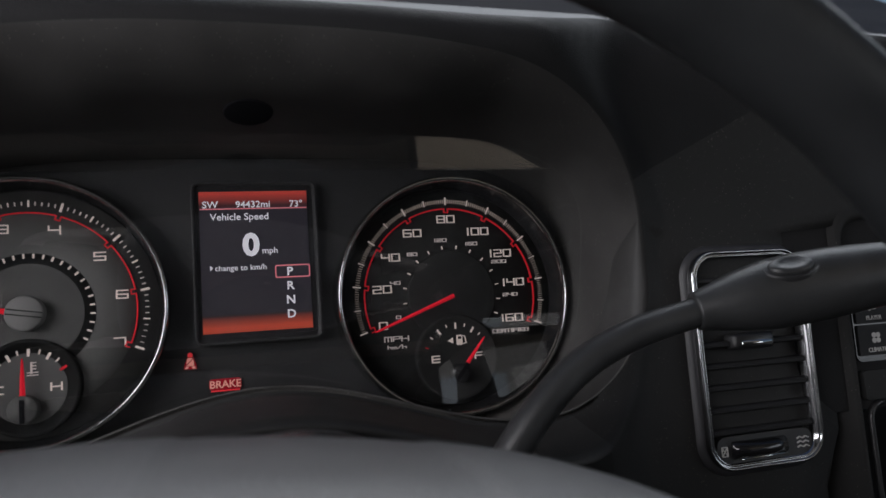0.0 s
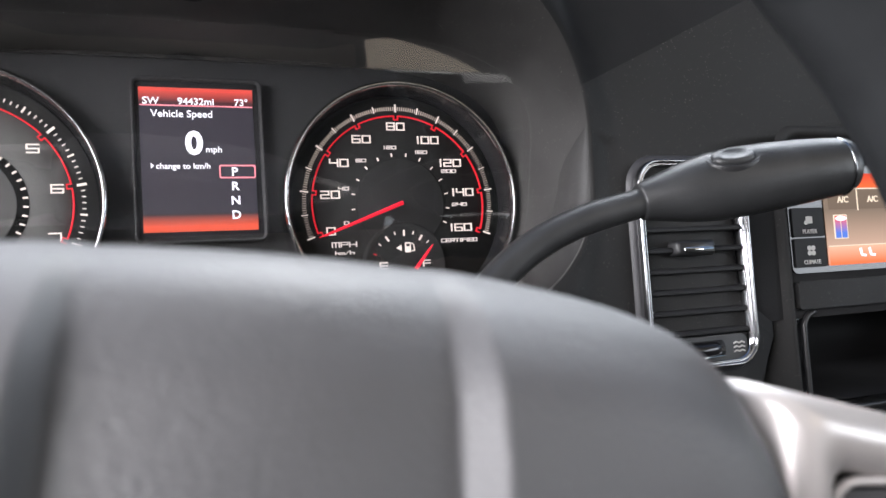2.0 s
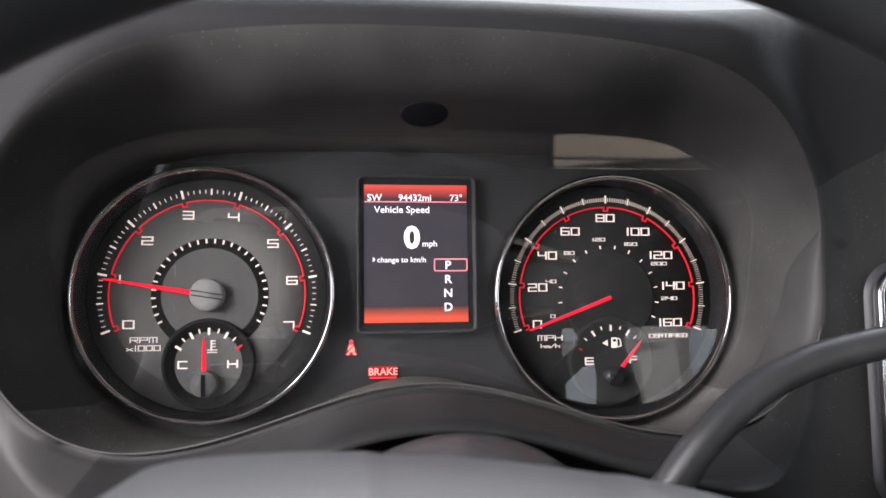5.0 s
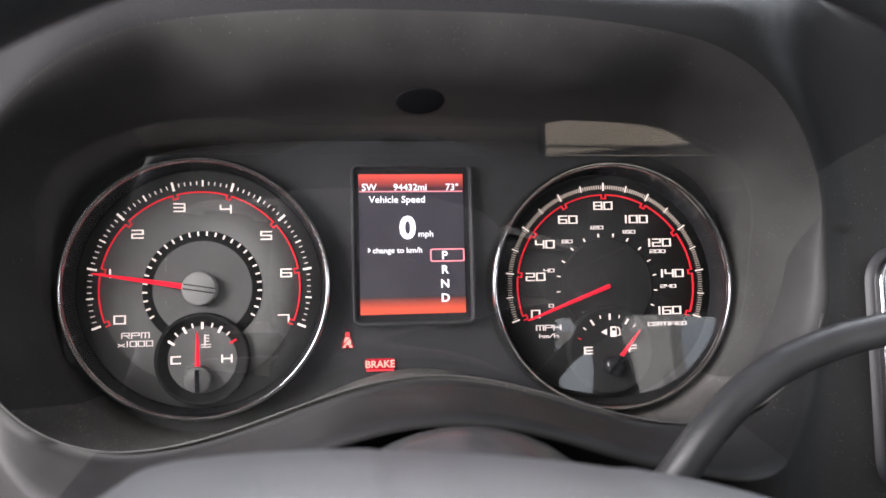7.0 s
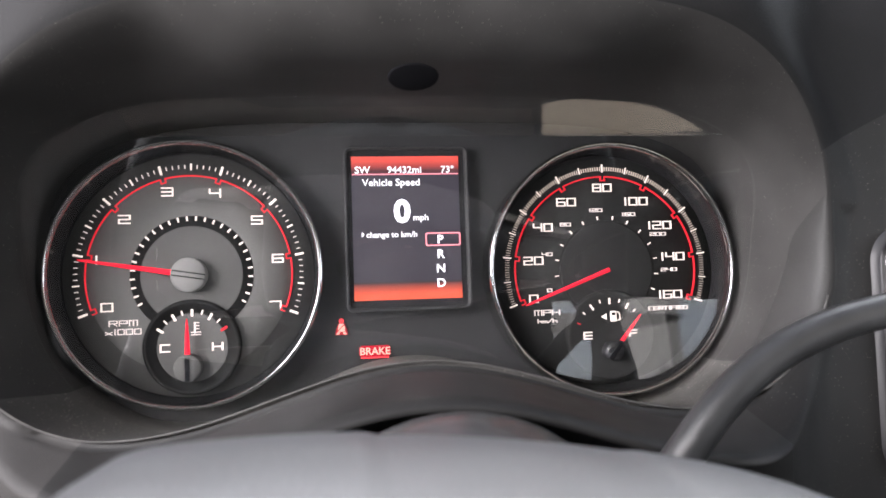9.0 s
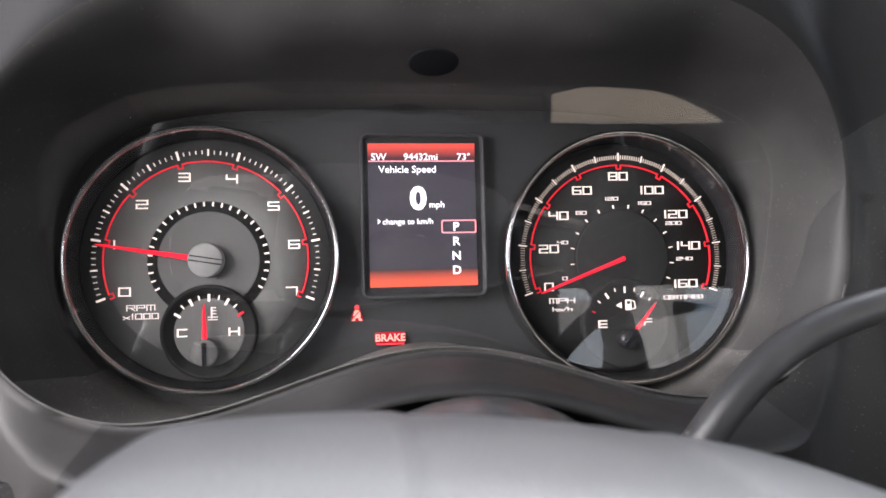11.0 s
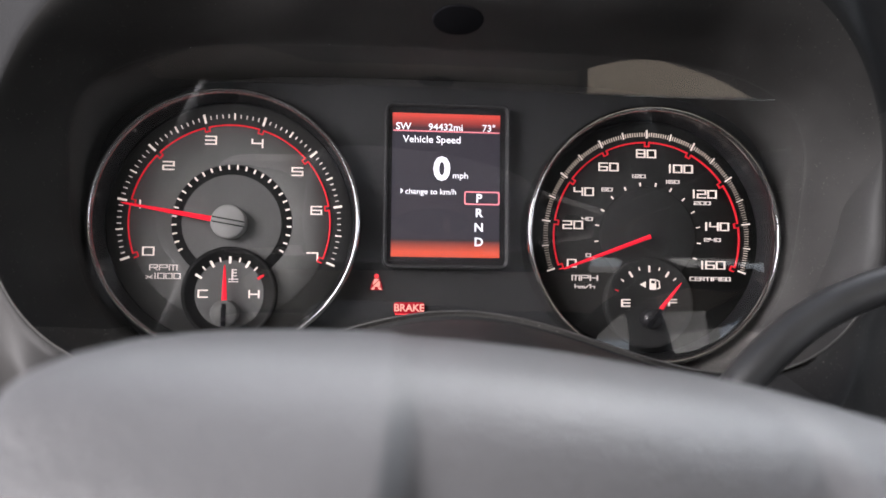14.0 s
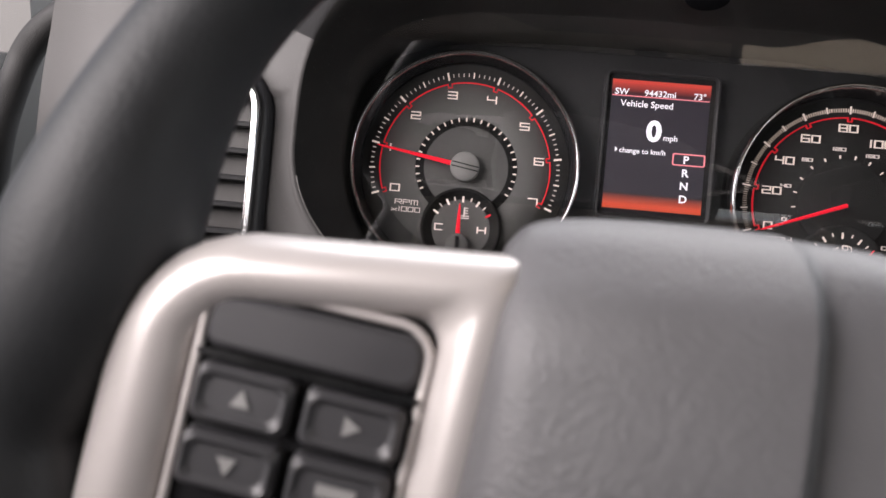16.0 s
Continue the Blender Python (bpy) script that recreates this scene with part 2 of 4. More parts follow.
def smooth_path(points, n):
    """Catmull-Rom through points, n steps a stretch."""
    p = [Vector(q) for q in points]
    p = [p[0] * 2 - p[1]] + p + [p[-1] * 2 - p[-2]]
    out = []
    for i in range(1, len(p) - 2):
        a, b, c, d = p[i - 1:i + 3]
        for k in range(n):
            t = k / n
            out.append(0.5 * (2 * b + (c - a) * t + (2 * a - 5 * b + 4 * c - d) * t * t + (3 * b - a - 3 * c + d) * t ** 3))
    out.append(p[-2])
    return out


def sweep(path, radii, segs=20, closed=False, squash=1.0, up=(0, 1, 0), bm=None, caps=True):
    """A tube along path; radii one number or one for each point; squash flattens it along up."""
    n = len(path)
    radii = radii if isinstance(radii, (list, tuple)) else [radii] * n
    loops = []
    for i, p in enumerate(path):
        a = path[(i - 1) % n] if closed or i else p
        b = path[(i + 1) % n] if closed or i < n - 1 else p
        d = (b - a).normalized()
        u = Vector(up)
        s = d.cross(u).normalized()
        w = s.cross(d).normalized()
        loops.append([p + s * math.cos(2 * math.pi * k / segs) * radii[i] + w * math.sin(2 * math.pi * k / segs) * radii[i] * squash
                      for k in range(segs)])
    if closed:
        loops.append(loops[0])
        bm = loft(loops, bm=bm)
        bmesh.ops.remove_doubles(bm, verts=bm.verts, dist=1e-7)
        return bm
    return loft(loops, cap_first=caps, cap_last=caps, bm=bm)


def rounded(x0, x1, z0, z1, r, n=6):
    """A rounded rectangle's outline, anticlockwise from the lower right corner, as (x, z)."""
    out = []
    for cx, cz, a in ((x1 - r, z0 + r, -90), (x1 - r, z1 - r, 0), (x0 + r, z1 - r, 90), (x0 + r, z0 + r, 180)):
        for k in range(n + 1):
            t = radians(a + 90 * k / n)
            out.append((cx + r * math.cos(t), cz + r * math.sin(t)))
    return out


def plate(outline, y0, y1, bevel=0.0, bm=None):
    """A flat piece with front at y0 and back at y1."""
    if bevel:
        c = Vector((sum(p[0] for p in outline) / len(outline), sum(p[1] for p in outline) / len(outline)))
        inner = [((x - c.x) * (1 - bevel / max(1e-6, abs(x - c.x) + 1e-4)) + c.x if abs(x - c.x) > bevel else x,
                  (z - c.y) * (1 - bevel / max(1e-6, abs(z - c.y) + 1e-4)) + c.y if abs(z - c.y) > bevel else z) for x, z in outline]
        loops = [[(x, y0, z) for x, z in inner], [(x, y0 + bevel, z) for x, z in outline], [(x, y1, z) for x, z in outline]]
    else:
        loops = [[(x, y0, z) for x, z in outline], [(x, y1, z) for x, z in outline]]
    return loft(loops, cap_first=True, cap_last=True, bm=bm)


def disc(cx, cz, r, y0, y1, n=72, bm=None):
    return plate([(cx + r * math.cos(2 * math.pi * k / n), cz + r * math.sin(2 * math.pi * k / n)) for k in range(n)], y0, y1, bm=bm)


def ring(cx, cz, profile, n=96, a0=0.0, a1=360.0, bm=None):
    """A turned ring: profile is (radius, y) going round its section."""
    full = a1 - a0 >= 360
    loops = [[(cx + r * math.cos(radians(a0 + (a1 - a0) * k / n)), y, cz + r * math.sin(radians(a0 + (a1 - a0) * k / n)))
              for k in range(n if full else n + 1)] for r, y in profile]
    return loft(loops, closed=full, bm=bm)


def arc_band(cx, cz, r0, r1, a0, a1, y0, y1, n=64, bm=None):
    out = [(cx + r1 * math.cos(radians(a0 + (a1 - a0) * k / n)), cz + r1 * math.sin(radians(a0 + (a1 - a0) * k / n))) for k in range(n + 1)]
    inn = [(cx + r0 * math.cos(radians(a0 + (a1 - a0) * k / n)), cz + r0 * math.sin(radians(a0 + (a1 - a0) * k / n))) for k in range(n + 1)]
    bm = bm or bmesh.new()
    rows = [[bm.verts.new((x, y, z)) for x, z in o] for o, y in ((out, y0), (inn, y0), (inn, y1), (out, y1))]
    for a, b in zip(rows, rows[1:] + rows[:1]):
        for i in range(n):
            bm.faces.new((a[i], a[i + 1], b[i + 1], b[i]))
    bmesh.ops.recalc_face_normals(bm, faces=bm.faces)
    return bm


def bar(p, q, w, y0, y1, bm=None):
    """A straight flat stroke from p to q (x, z), w wide."""
    p, q = Vector(p), Vector(q)
    d = (q - p).normalized()
    s = Vector((-d.y, d.x)) * w / 2
    return plate([tuple(p - s), tuple(q - s), tuple(q + s), tuple(p + s)], y0, y1, bm=bm)


def tick(cx, cz, r0, r1, a, w, y0, y1, bm=None):
    c, s = math.cos(radians(a)), math.sin(radians(a))
    return bar((cx + r0 * c, cz + r0 * s), (cx + r1 * c, cz + r1 * s), w, y0, y1, bm=bm)


# Squared dial lettering: strokes on a box 0..1 wide and 0..1 high.
STROKES = {
    "0": "ABFEA", "1": "Gg", "2": "ABDCEF", "3": "ABFE CD", "4": "ACD BF", "5": "BACDFE", "6": "BAEFDC", "7": "ABF", "8": "ABFEA CD", "9": "DCABFE",
    "C": "BAEF", "E": "BAEF CD", "H": "AE BF CD", "F": "BAE CD", "R": "EABDC Kf", "P": "EABDC", "M": "EABF Gg", "T": "AB Gg", "I": "Gg", "D": "ABFEA",
    "x": "CF DE", "k": "AE DC Kf", "m": "ECDF Kg", "h": "AE CDF", "/": "BE"}
SPOTS = {"A": (0, 1), "B": (1, 1), "C": (0, .5), "D": (1, .5), "E": (0, 0), "F": (1, 0), "G": (.5, 1), "g": (.5, 0), "K": (.5, .5), "f": (1, 0)}


def lettering(text, x, z, w, h, gap, thick, y0, y1):
    """Words in the dials' squared lettering, centred on (x, z); w, h: one character."""
    bm = bmesh.new()
    widths = [w * (0.3 if c == "I" or c == "1" else 1.0) for c in text]
    left = x - (sum(widths) + gap * (len(text) - 1)) / 2
    for c, cw in zip(text, widths):
        for run in STROKES[c].split():
            for a, b in zip(run, run[1:]):
                (ax, az), (bx, bz) = SPOTS[a], SPOTS[b]
                if cw < w:
                    ax = bx = 0.5
                p = Vector((left + ax * cw, z + (az - 0.5) * h))
                q = Vector((left + bx * cw, z + (bz - 0.5) * h))
                d = (q - p).normalized() * thick / 2
                upright = abs(d.x) < abs(d.y)
                bar(p - d, q + d, thick * (1.25 if upright else 1.0), y0, y1, bm=bm)
        left += cw + gap
    return bm


def words(text, x, z, high, y, align="CENTER", wide=1.0, bold=0.0, deep=0.0002):
    """A mesh of built-in-font text facing the driver, high = height of its capitals."""
    cu = bpy.data.curves.new("words", "FONT")
    cu.body, cu.size, cu.align_x, cu.extrude, cu.offset = text, high / 0.70, align, deep, bold
    cu.resolution_u = 3
    ob = new("words", cu)
    me = ob.to_mesh()
    bm = bmesh.new()
    bm.from_mesh(me)
    ob.to_mesh_clear()
    bpy.data.objects.remove(ob)
    for v in bm.verts:
        v.co = Vector((x + v.co.x * wide, y - v.co.z, z - high / 2 + v.co.y))
    return bm

# ---- dashboard ----
NB, NA, NT = 60, 24, 220


def cluster_loop(half, xc, zc, zb, wave, top, power, depth):
    """The cluster's outline: two round lower lobes, a wavy bottom edge and a squarish arch above. depth(x, z) gives y."""
    pts = []
    r = half - xc
    for i in range(NB):  # bottom, from right lobe to left
        x = xc - 2 * xc * i / NB
        pts.append((x, zb + wave * math.cos(math.pi * x / xc)))
    for i in range(NA):
        a = radians(-90 - 90 * i / NA)
        pts.append((-xc + r * math.cos(a), zc + (zc - (zb - wave)) * math.sin(a)))
    for i in range(NT):
        a = math.pi * (1 - i / NT)
        c, s = math.cos(a), math.sin(a)
        pts.append((half * math.copysign(abs(c) ** (2 / power), c), zc + (top - zc) * abs(s) ** (2 / power)))
    for i in range(NA):
        a = radians(-90 * i / NA)
        pts.append((xc + r * math.cos(a), zc + (zc - (zb - wave)) * math.sin(a)))
    return [Vector((x, depth(x, z), z)) for x, z in pts]


def up_part(z):
    return max(0.0, min(1.0, (z - 0.977) / 0.0985))


LENS_Y = -0.026
inner = cluster_loop(0.168, 0.102, 0.979, 0.9235, 0.0135, 1.0535, 3.9, lambda x, z: LENS_Y)
lip = cluster_loop(0.182, 0.120, 0.977, 0.9275, 0.0125, 1.0755, 2.9, lambda x, z: -0.062 - 0.054 * up_part(z) ** 2.2)


def between(a, b, t, dip=0.0):
    out = []
    for p, q in zip(a, b):
        v = p.lerp(q, t)
        h = max(0.0, min(1.0, (0.108 - abs(v.x)) / 0.050))  # the sensor's hump under the middle of the hood
        v.z -= dip * h * h * (3 - 2 * h)
        out.append(v)
    return out


def face_depth(x, z):
    """y of the dashboard's face: upright beside the dials, further out under the hood's middle, rolling back over the top."""
    h = max(0.0, min(1.0, (0.185 - abs(x)) / 0.075))
    h = h * h * (3 - 2 * h)
    t = max(0.0, z - (1.103 - 0.020 * h))
    return -0.0590 - 0.051 * h - 0.011 * (1 - h) * max(0.0, min(1.0, (z - 1.02) / 0.07)) + 2.6 * t * t / (t + 0.008)


def spread_out(loop, off):
    """Loop moved outwards by off over the face of the dashboard."""
    n = len(loop)
    out = []
    for i, p in enumerate(loop):
        t = loop[(i + 1) % n] - loop[i - 1]
        o = Vector((t.z, 0, -t.x)).normalized()
        if o.dot(Vector((p.x, 0, p.z - 0.985))) < 0:
            o = -o
        if p.z < 0.945 and abs(p.x) < 0.12:
            o = Vector((0, 0, -1)).lerp(o, (abs(p.x) / 0.12) ** 2).normalized()
        q = p + o * off
        t = min(1.0, off / (0.020 if q.z > 1.0 else 0.012))
        q.y = p.y + (face_depth(q.x, q.z) - p.y) * t ** (1.15 if q.z > 1.0 else 1.6)
        w = max(0.0, min(1.0, (-o.z - 0.30) / 0.60))  # the lower edge rolls over and undercuts
        w = w * w * (3 - 2 * w) * (1 if p.x < 0 else max(0.0, 1 - (p.x / 0.15) ** 4))
        if p.z < 0.975 and w > 0 and off > 0.002:
            k = max(0.0, min(1.0, (abs(p.x) - 0.10) / 0.04))
            q.y += w * ((1 - k) * (-0.0125 * math.exp(-((off - 0.0075) / 0.0052) ** 2) + 0.055 * max(0.0, min(1.0, (off - 0.0105) / 0.018)))
                        + k * 0.020 * max(0.0, min(1.0, (off - 0.016) / 0.06)))
        far = max(0.0, min(1.0, (q.z - 0.998) / 0.025))
        for edge, s in ((-0.305, -1), (0.285 + 0.22 * far, 1)):  # both ends of the face turn away forwards
            over = s * (q.x - edge)
            if over > 0:
                q.x = edge + s * 0.030 * (1 - math.exp(-over / 0.030))
                q.y += 0.9 * max(0.0, over - 0.008)
        out.append(q)
    return out


dash = thing("dashboard", (0, -0.05, 0.80), "charcoal grained plastic dashboard with hooded instrument binnacle", "dashboard")
mid1, mid2, mid3 = between(inner, lip, 0.35, 0.0018), between(inner, lip, 0.66, 0.0142), between(inner, lip, 0.86, 0.0117)
SLEEVE = [[p + Vector((0, 0.040, 0)) for p in inner], inner, mid1, mid2, mid3, between(inner, lip, 0.97, 0.002), lip]
COLUMNS = NB + 2 * NA + NT
ARCH = NB + NA


def share_of(rows, first, last):
    """The skin over the outline's columns from first to last."""
    cols = [c % COLUMNS for c in range(first, last + 1)]
    return loft([[row[c] for c in cols] for row in rows], closed=False)


outs = [spread_out(lip, o) for o in (0.0012, 0.0030, 0.0045, 0.006, 0.008, 0.010, 0.0125, 0.015, 0.018, 0.021, 0.028, 0.036, 0.046, 0.060, 0.085, 0.13, 0.20)]
for p in outs[0]:
    p.y += 0.0055 if p.z < 0.945 and abs(p.x) < 0.15 else -0.0012  # a dark joint under the dials


def soften(rows, sigma):
    """Round the turn from the sleeve to the hood with a wide soft radius, all of it above, none beside the lower dials."""
    for c in range(COLUMNS):
        u = max(0.0, min(1.0, (lip[c].z - 0.990) / 0.055))
        u = u * u * (3 - 2 * u)
        if u == 0:
            continue
        pts = np.array([row[c][:] for row in rows])
        at = np.concatenate(([0.0], np.cumsum(np.linalg.norm(np.diff(pts, axis=0), axis=1))))
        even = np.linspace(0, at[-1], 240)
        line = np.stack([np.interp(even, at, pts[:, k]) for k in range(3)], axis=1)
        gap = (even[:, None] - even[None, :]) / sigma
        weight = np.exp(-0.5 * gap ** 2)
        soft = weight @ line / weight.sum(axis=1, keepdims=True)
        hold = np.clip(np.minimum(even, even[-1] - even) / (2.5 * sigma), 0, 1)[:, None]  # both ends stay
        soft = line + (soft - line) * hold
        for i, row in enumerate(rows):
            q = Vector([float(np.interp(at[i], even, soft[:, k])) for k in range(3)])
            row[c] = row[c].lerp(q, u)


soften(SLEEVE[1:] + outs[:14], 0.0085)
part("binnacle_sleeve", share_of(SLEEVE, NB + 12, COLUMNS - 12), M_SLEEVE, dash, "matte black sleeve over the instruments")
part("binnacle_floor", share_of(SLEEVE, COLUMNS - 12, COLUMNS + NB + 12), M_DUSTY_LIT, dash, "dusty black floor of the sleeve, paled as if lit")
SKIN = [lip] + outs
part("facia", share_of(SKIN, NB + 3, ARCH + 24), M_PANEL, dash, "satin charcoal facia beside the rev counter, lit tone")
# Hood skin's black also stands in for shade on the upper facia.
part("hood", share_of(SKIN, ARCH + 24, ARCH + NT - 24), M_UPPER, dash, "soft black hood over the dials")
part("facia", share_of(SKIN, ARCH + NT - 24, COLUMNS - 4), M_CHAR, dash, "charcoal facia beside the speedometer, shaded tone")
# Flange added on this side only, curved to catch the bright crescent.
first, last = ARCH + NT - 12, COLUMNS - 1
flange = [[] for k in range(9)]
for c in range(first, last + 1):
    pts = [row[c] for row in SLEEVE[1:]]
    at = np.concatenate(([0.0], np.cumsum([(q - p).length for p, q in zip(pts, pts[1:])])))
    wide = 0.72 * math.sin(math.pi * ((c - first) / (last - first)) ** 1.3) ** 0.85
    p0 = Vector([float(np.interp((1 - wide) * at[-1], at, [p[k] for p in pts])) for k in range(3)])
    p2 = pts[-1]
    p1 = Vector((p0.x * 0.8 + p2.x * 0.2, p0.y * 0.12 + p2.y * 0.88, p0.z * 0.8 + p2.z * 0.2))
    for k, row in enumerate(flange):
        t = k / 8
        row.append(p0 * (1 - t) ** 2 + p1 * 2 * t * (1 - t) + p2 * t * t + Vector((-0.0003, -0.0002, 0)))
part("lip_flange", loft(flange, closed=False), M_FLANGE, dash, "rolled inner face of the surround beside the speedometer")
# The black lip's skin also stands in for shade on the facia below.
part("lower_lip", share_of(SKIN, COLUMNS - 4, COLUMNS + NB + 3), M_LIP, dash, "black rolled lip and shaded facia under the dials")
# Thin paler bead along the lip's lower edge.
edge = [lip[c % COLUMNS] + Vector((0, -0.0003, 0.0002)) for c in range(COLUMNS - 20, COLUMNS + NB + 21)]
part("pale_edge", sweep(edge, 0.0005, 8), M_EDGE, dash, "thin pale edge under the dials")
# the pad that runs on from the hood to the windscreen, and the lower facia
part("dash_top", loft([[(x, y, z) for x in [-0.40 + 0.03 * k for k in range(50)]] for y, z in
                       ((0.06, 1.150), (0.14, 1.195), (0.22, 1.242), (0.32, 1.300), (0.45, 1.390), (0.60, 1.510), (0.85, 1.730))], closed=False), M_SOFT, dash, "grained dash pad, paled to look lit by the windscreen")
for rows in (((-0.035, 0.915), (-0.034, 0.95), (-0.036, 1.08), (-0.026, 1.105), (0.0, 1.122), (0.08, 1.155)), ((-0.030, 0.74), (-0.034, 0.852))):
    part("centre_facia", loft([[(x, y, z) for x in (0.275, 0.34, 0.50, 0.80)] for y, z in rows], closed=False), M_UPPER, dash)
part("lower_facia", loft([[(x, y, z) for x in (-0.46, -0.2, 0.0, 0.2, 0.30)] for y, z in
                          ((-0.005, 0.905), (-0.012, 0.88), (-0.030, 0.80), (-0.02, 0.68), (0.10, 0.50))], closed=False), M_CHAR, dash)
UPPER = [0.900 + 0.0075 * k for k in range(35)]


def upper_row(x):
    tuck = 0.045 * max(0.0, (0.205 - x) / 0.035) ** 1.5
    return [(x, face_depth(x, z) + 0.0025 + tuck, z - 0.3 * tuck) for z in UPPER]


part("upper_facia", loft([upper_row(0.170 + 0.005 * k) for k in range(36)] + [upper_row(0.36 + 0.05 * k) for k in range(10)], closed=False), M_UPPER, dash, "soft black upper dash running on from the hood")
sensor = part("sensor_recess", ring(0, 0, [(0.0084, 0.0004), (0.0082, -0.0001), (0.0078, -0.0002), (0.0, -0.0001)], n=40), M_PIT, dash, "black oval sensor window")
sensor.data.transform(Matrix.Translation(Vector((-0.004, -0.0918, 1.0482)) - ORIGIN[dash]) @ Matrix.Rotation(radians(62), 4, "X") @ Matrix.Diagonal((1.14, 1.0, 0.84, 1.0)) @ Matrix.Translation(ORIGIN[dash]))

# ---- instrument cluster ----
cluster = thing("instrument_cluster", (0, 0, 0.93), "black instrument cluster with two chrome ringed dials and a lit display", "instrument cluster")
part("backing", plate([(p.x, p.z) for p in inner], 0.004, 0.010), M_PLATE, cluster, smooth=False)


KINK = 1.0375


def lens_slope(z):
    """How far the lens leans out per metre of height, bent to place its reflections in view: upright below, leaning out
    before the dials, straighter again on top.
    """
    up = max(0.0, min(1.0, (z - 0.950) / 0.034))
    return 0.265 * up * up * (3 - 2 * up) if z < KINK else 0.075


def lens_pane():
    bm = plate([(p.x * 1.030, 0.985 + (p.z - 0.985) * (1.070 if p.z > 0.985 else 1.010)) for p in inner], LENS_Y, LENS_Y + 0.0018)
    for k in range(46):
        bmesh.ops.bisect_plane(bm, geom=bm.verts[:] + bm.edges[:] + bm.faces[:], plane_co=(0, 0, 0.950 + 0.001 * k if k < 36 else KINK if k == 36 else 1.001 + 0.001 * k), plane_no=(0, 0, 1))
    for v in bm.verts:
        v.co.y -= sum(lens_slope(0.95 + 0.0005 * q) * 0.0005 for q in range(max(0, round((v.co.z - 0.95) / 0.0005)))) - 0.007
    for f in bm.faces:
        f.smooth = abs(f.normal.y) > 0.5 and min(v.co.z for v in f.verts) > 0.9495
    for e in bm.edges:
        e.smooth = all(f.smooth for f in e.link_faces) and max(abs(v.co.z - KINK) for v in e.verts) > 1e-5
    return bm


lens = part("lens", lens_pane(), M_GLASS, cluster, "clear reflective plastic lens", smooth=False)
lens.visible_shadow = False


def bezel(cx, cz, r, y, owner):
    part("bezel", ring(cx, cz, [(r, 0.002), (r, y + 0.003), (r - 0.0004, y + 0.001), (r - 0.0014, y), (r - 0.0024, y + 0.0008), (r - 0.0028, y + 0.0025)]),
         M_BEZEL, owner, "polished chrome ring")
    part("bezel_wall", ring(cx, cz, [(r - 0.0028, y + 0.0025), (r - 0.0040, -0.003), (r - 0.0046, 0.001)]), M_GLOSS, owner)


TX, TZ, SX, SZ = -0.1031, 0.9799, 0.1018, 0.9767
tach = part("tachometer", ring(TX, TZ, [(0.0575, 0.0022), (0.0575, 0.0008), (0.0, 0.0008)]), M_TACHRIM, cluster, "grey rev counter with red scale")
part("face", ring(TX, TZ, [(0.0468, 0.0010), (0.0468, 0.0), (0.0270, 0.0)]), M_TACH, tach)
part("band", ring(TX + 0.0009, TZ - 0.0003, [(0.0282, -0.0003), (0.0280, -0.0005), (0.0240, -0.0005), (0.0234, -0.0010)]), M_TACHDARK, tach)
part("centre", ring(TX + 0.0009, TZ - 0.0003, [(0.0234, -0.0010), (0.0226, -0.0014), (0.0, -0.0014)]), M_TACHMID, tach)
bezel(TX - 0.0003, TZ + 0.0003, 0.0627, -0.0122, tach)
T0, TSTEP = 200.3, 31.77


def notch(cx, cz, r, a, y0, y1):
    """A square step inwards in the red line at a major mark."""
    c, n = (Vector((math.cos(radians(q)), math.sin(radians(q)))) for q in (a, a + 90))
    o, bm = Vector((cx, cz)), bmesh.new()
    for q in (-0.0011, 0.0011):
        bar(o + c * (r + 0.0006) + n * q, o + c * (r - 0.0017) + n * q, 0.0006, y0, y1, bm=bm)
    bar(o + c * (r - 0.0016) - n * 0.0013, o + c * (r - 0.0016) + n * 0.0013, 0.0006, y0, y1, bm=bm)
    return bm


for k in range(8):
    a = T0 - k * TSTEP
    part("major_mark", tick(TX, TZ, 0.0494, 0.0536, a, 0.0010, -0.0003, 0.0007), G_WHITE, tach, smooth=False)
    part("red_notch", notch(TX, TZ, 0.0468, a, -0.0004, 0.0006), G_RED, tach, smooth=False)
    if k < 7:
        part("red_line", arc_band(TX, TZ, 0.0468, 0.0475, a - TSTEP + 1.3, a - 1.3, -0.0004, 0.0006, n=16), G_RED, tach)
        for j in range(1, 10):
            part("minor_mark", tick(TX, TZ, 0.0507 if j != 5 else 0.0500, 0.0524 if j != 5 else 0.0530, a - j * TSTEP / 10, 0.00042 if j != 5 else 0.0007, -0.0003, 0.0007),
                 G_WHITE if j == 5 else G_DIM, tach, smooth=False)
    r = (0.0405, 0.0415, 0.0400, 0.0400, 0.0400, 0.0400, 0.0400, 0.0405)[k]
    dx, dz = ((0.0004, -0.0002), (-0.0014, -0.0002), (-0.0004, -0.0006), (0.0002, 0.0009), (0.0002, 0.0003), (0.0011, -0.0011), (0.0011, 0.0), (0.0015, -0.0006))[k]
    part("numeral", lettering(str(k), TX + r * math.cos(radians(a)) + dx, TZ + r * math.sin(radians(a)) + dz, 0.0049, 0.0037, 0.001, 0.00060, -0.0004, 0.0004),
         G_WHITE, tach, smooth=False)
for k in range(28):
    part("inner_mark", tick(TX + 0.0009, TZ - 0.0003, 0.0259, 0.0280, 209 - k * (238 / 27), 0.00075, -0.0012, -0.0002), G_WHITE, tach, smooth=False)
part("unit", lettering("RPM", -0.1335, 0.9580, 0.0035, 0.0024, 0.0010, 0.00042, -0.0003, 0.0004), G_DIM, tach, smooth=False)
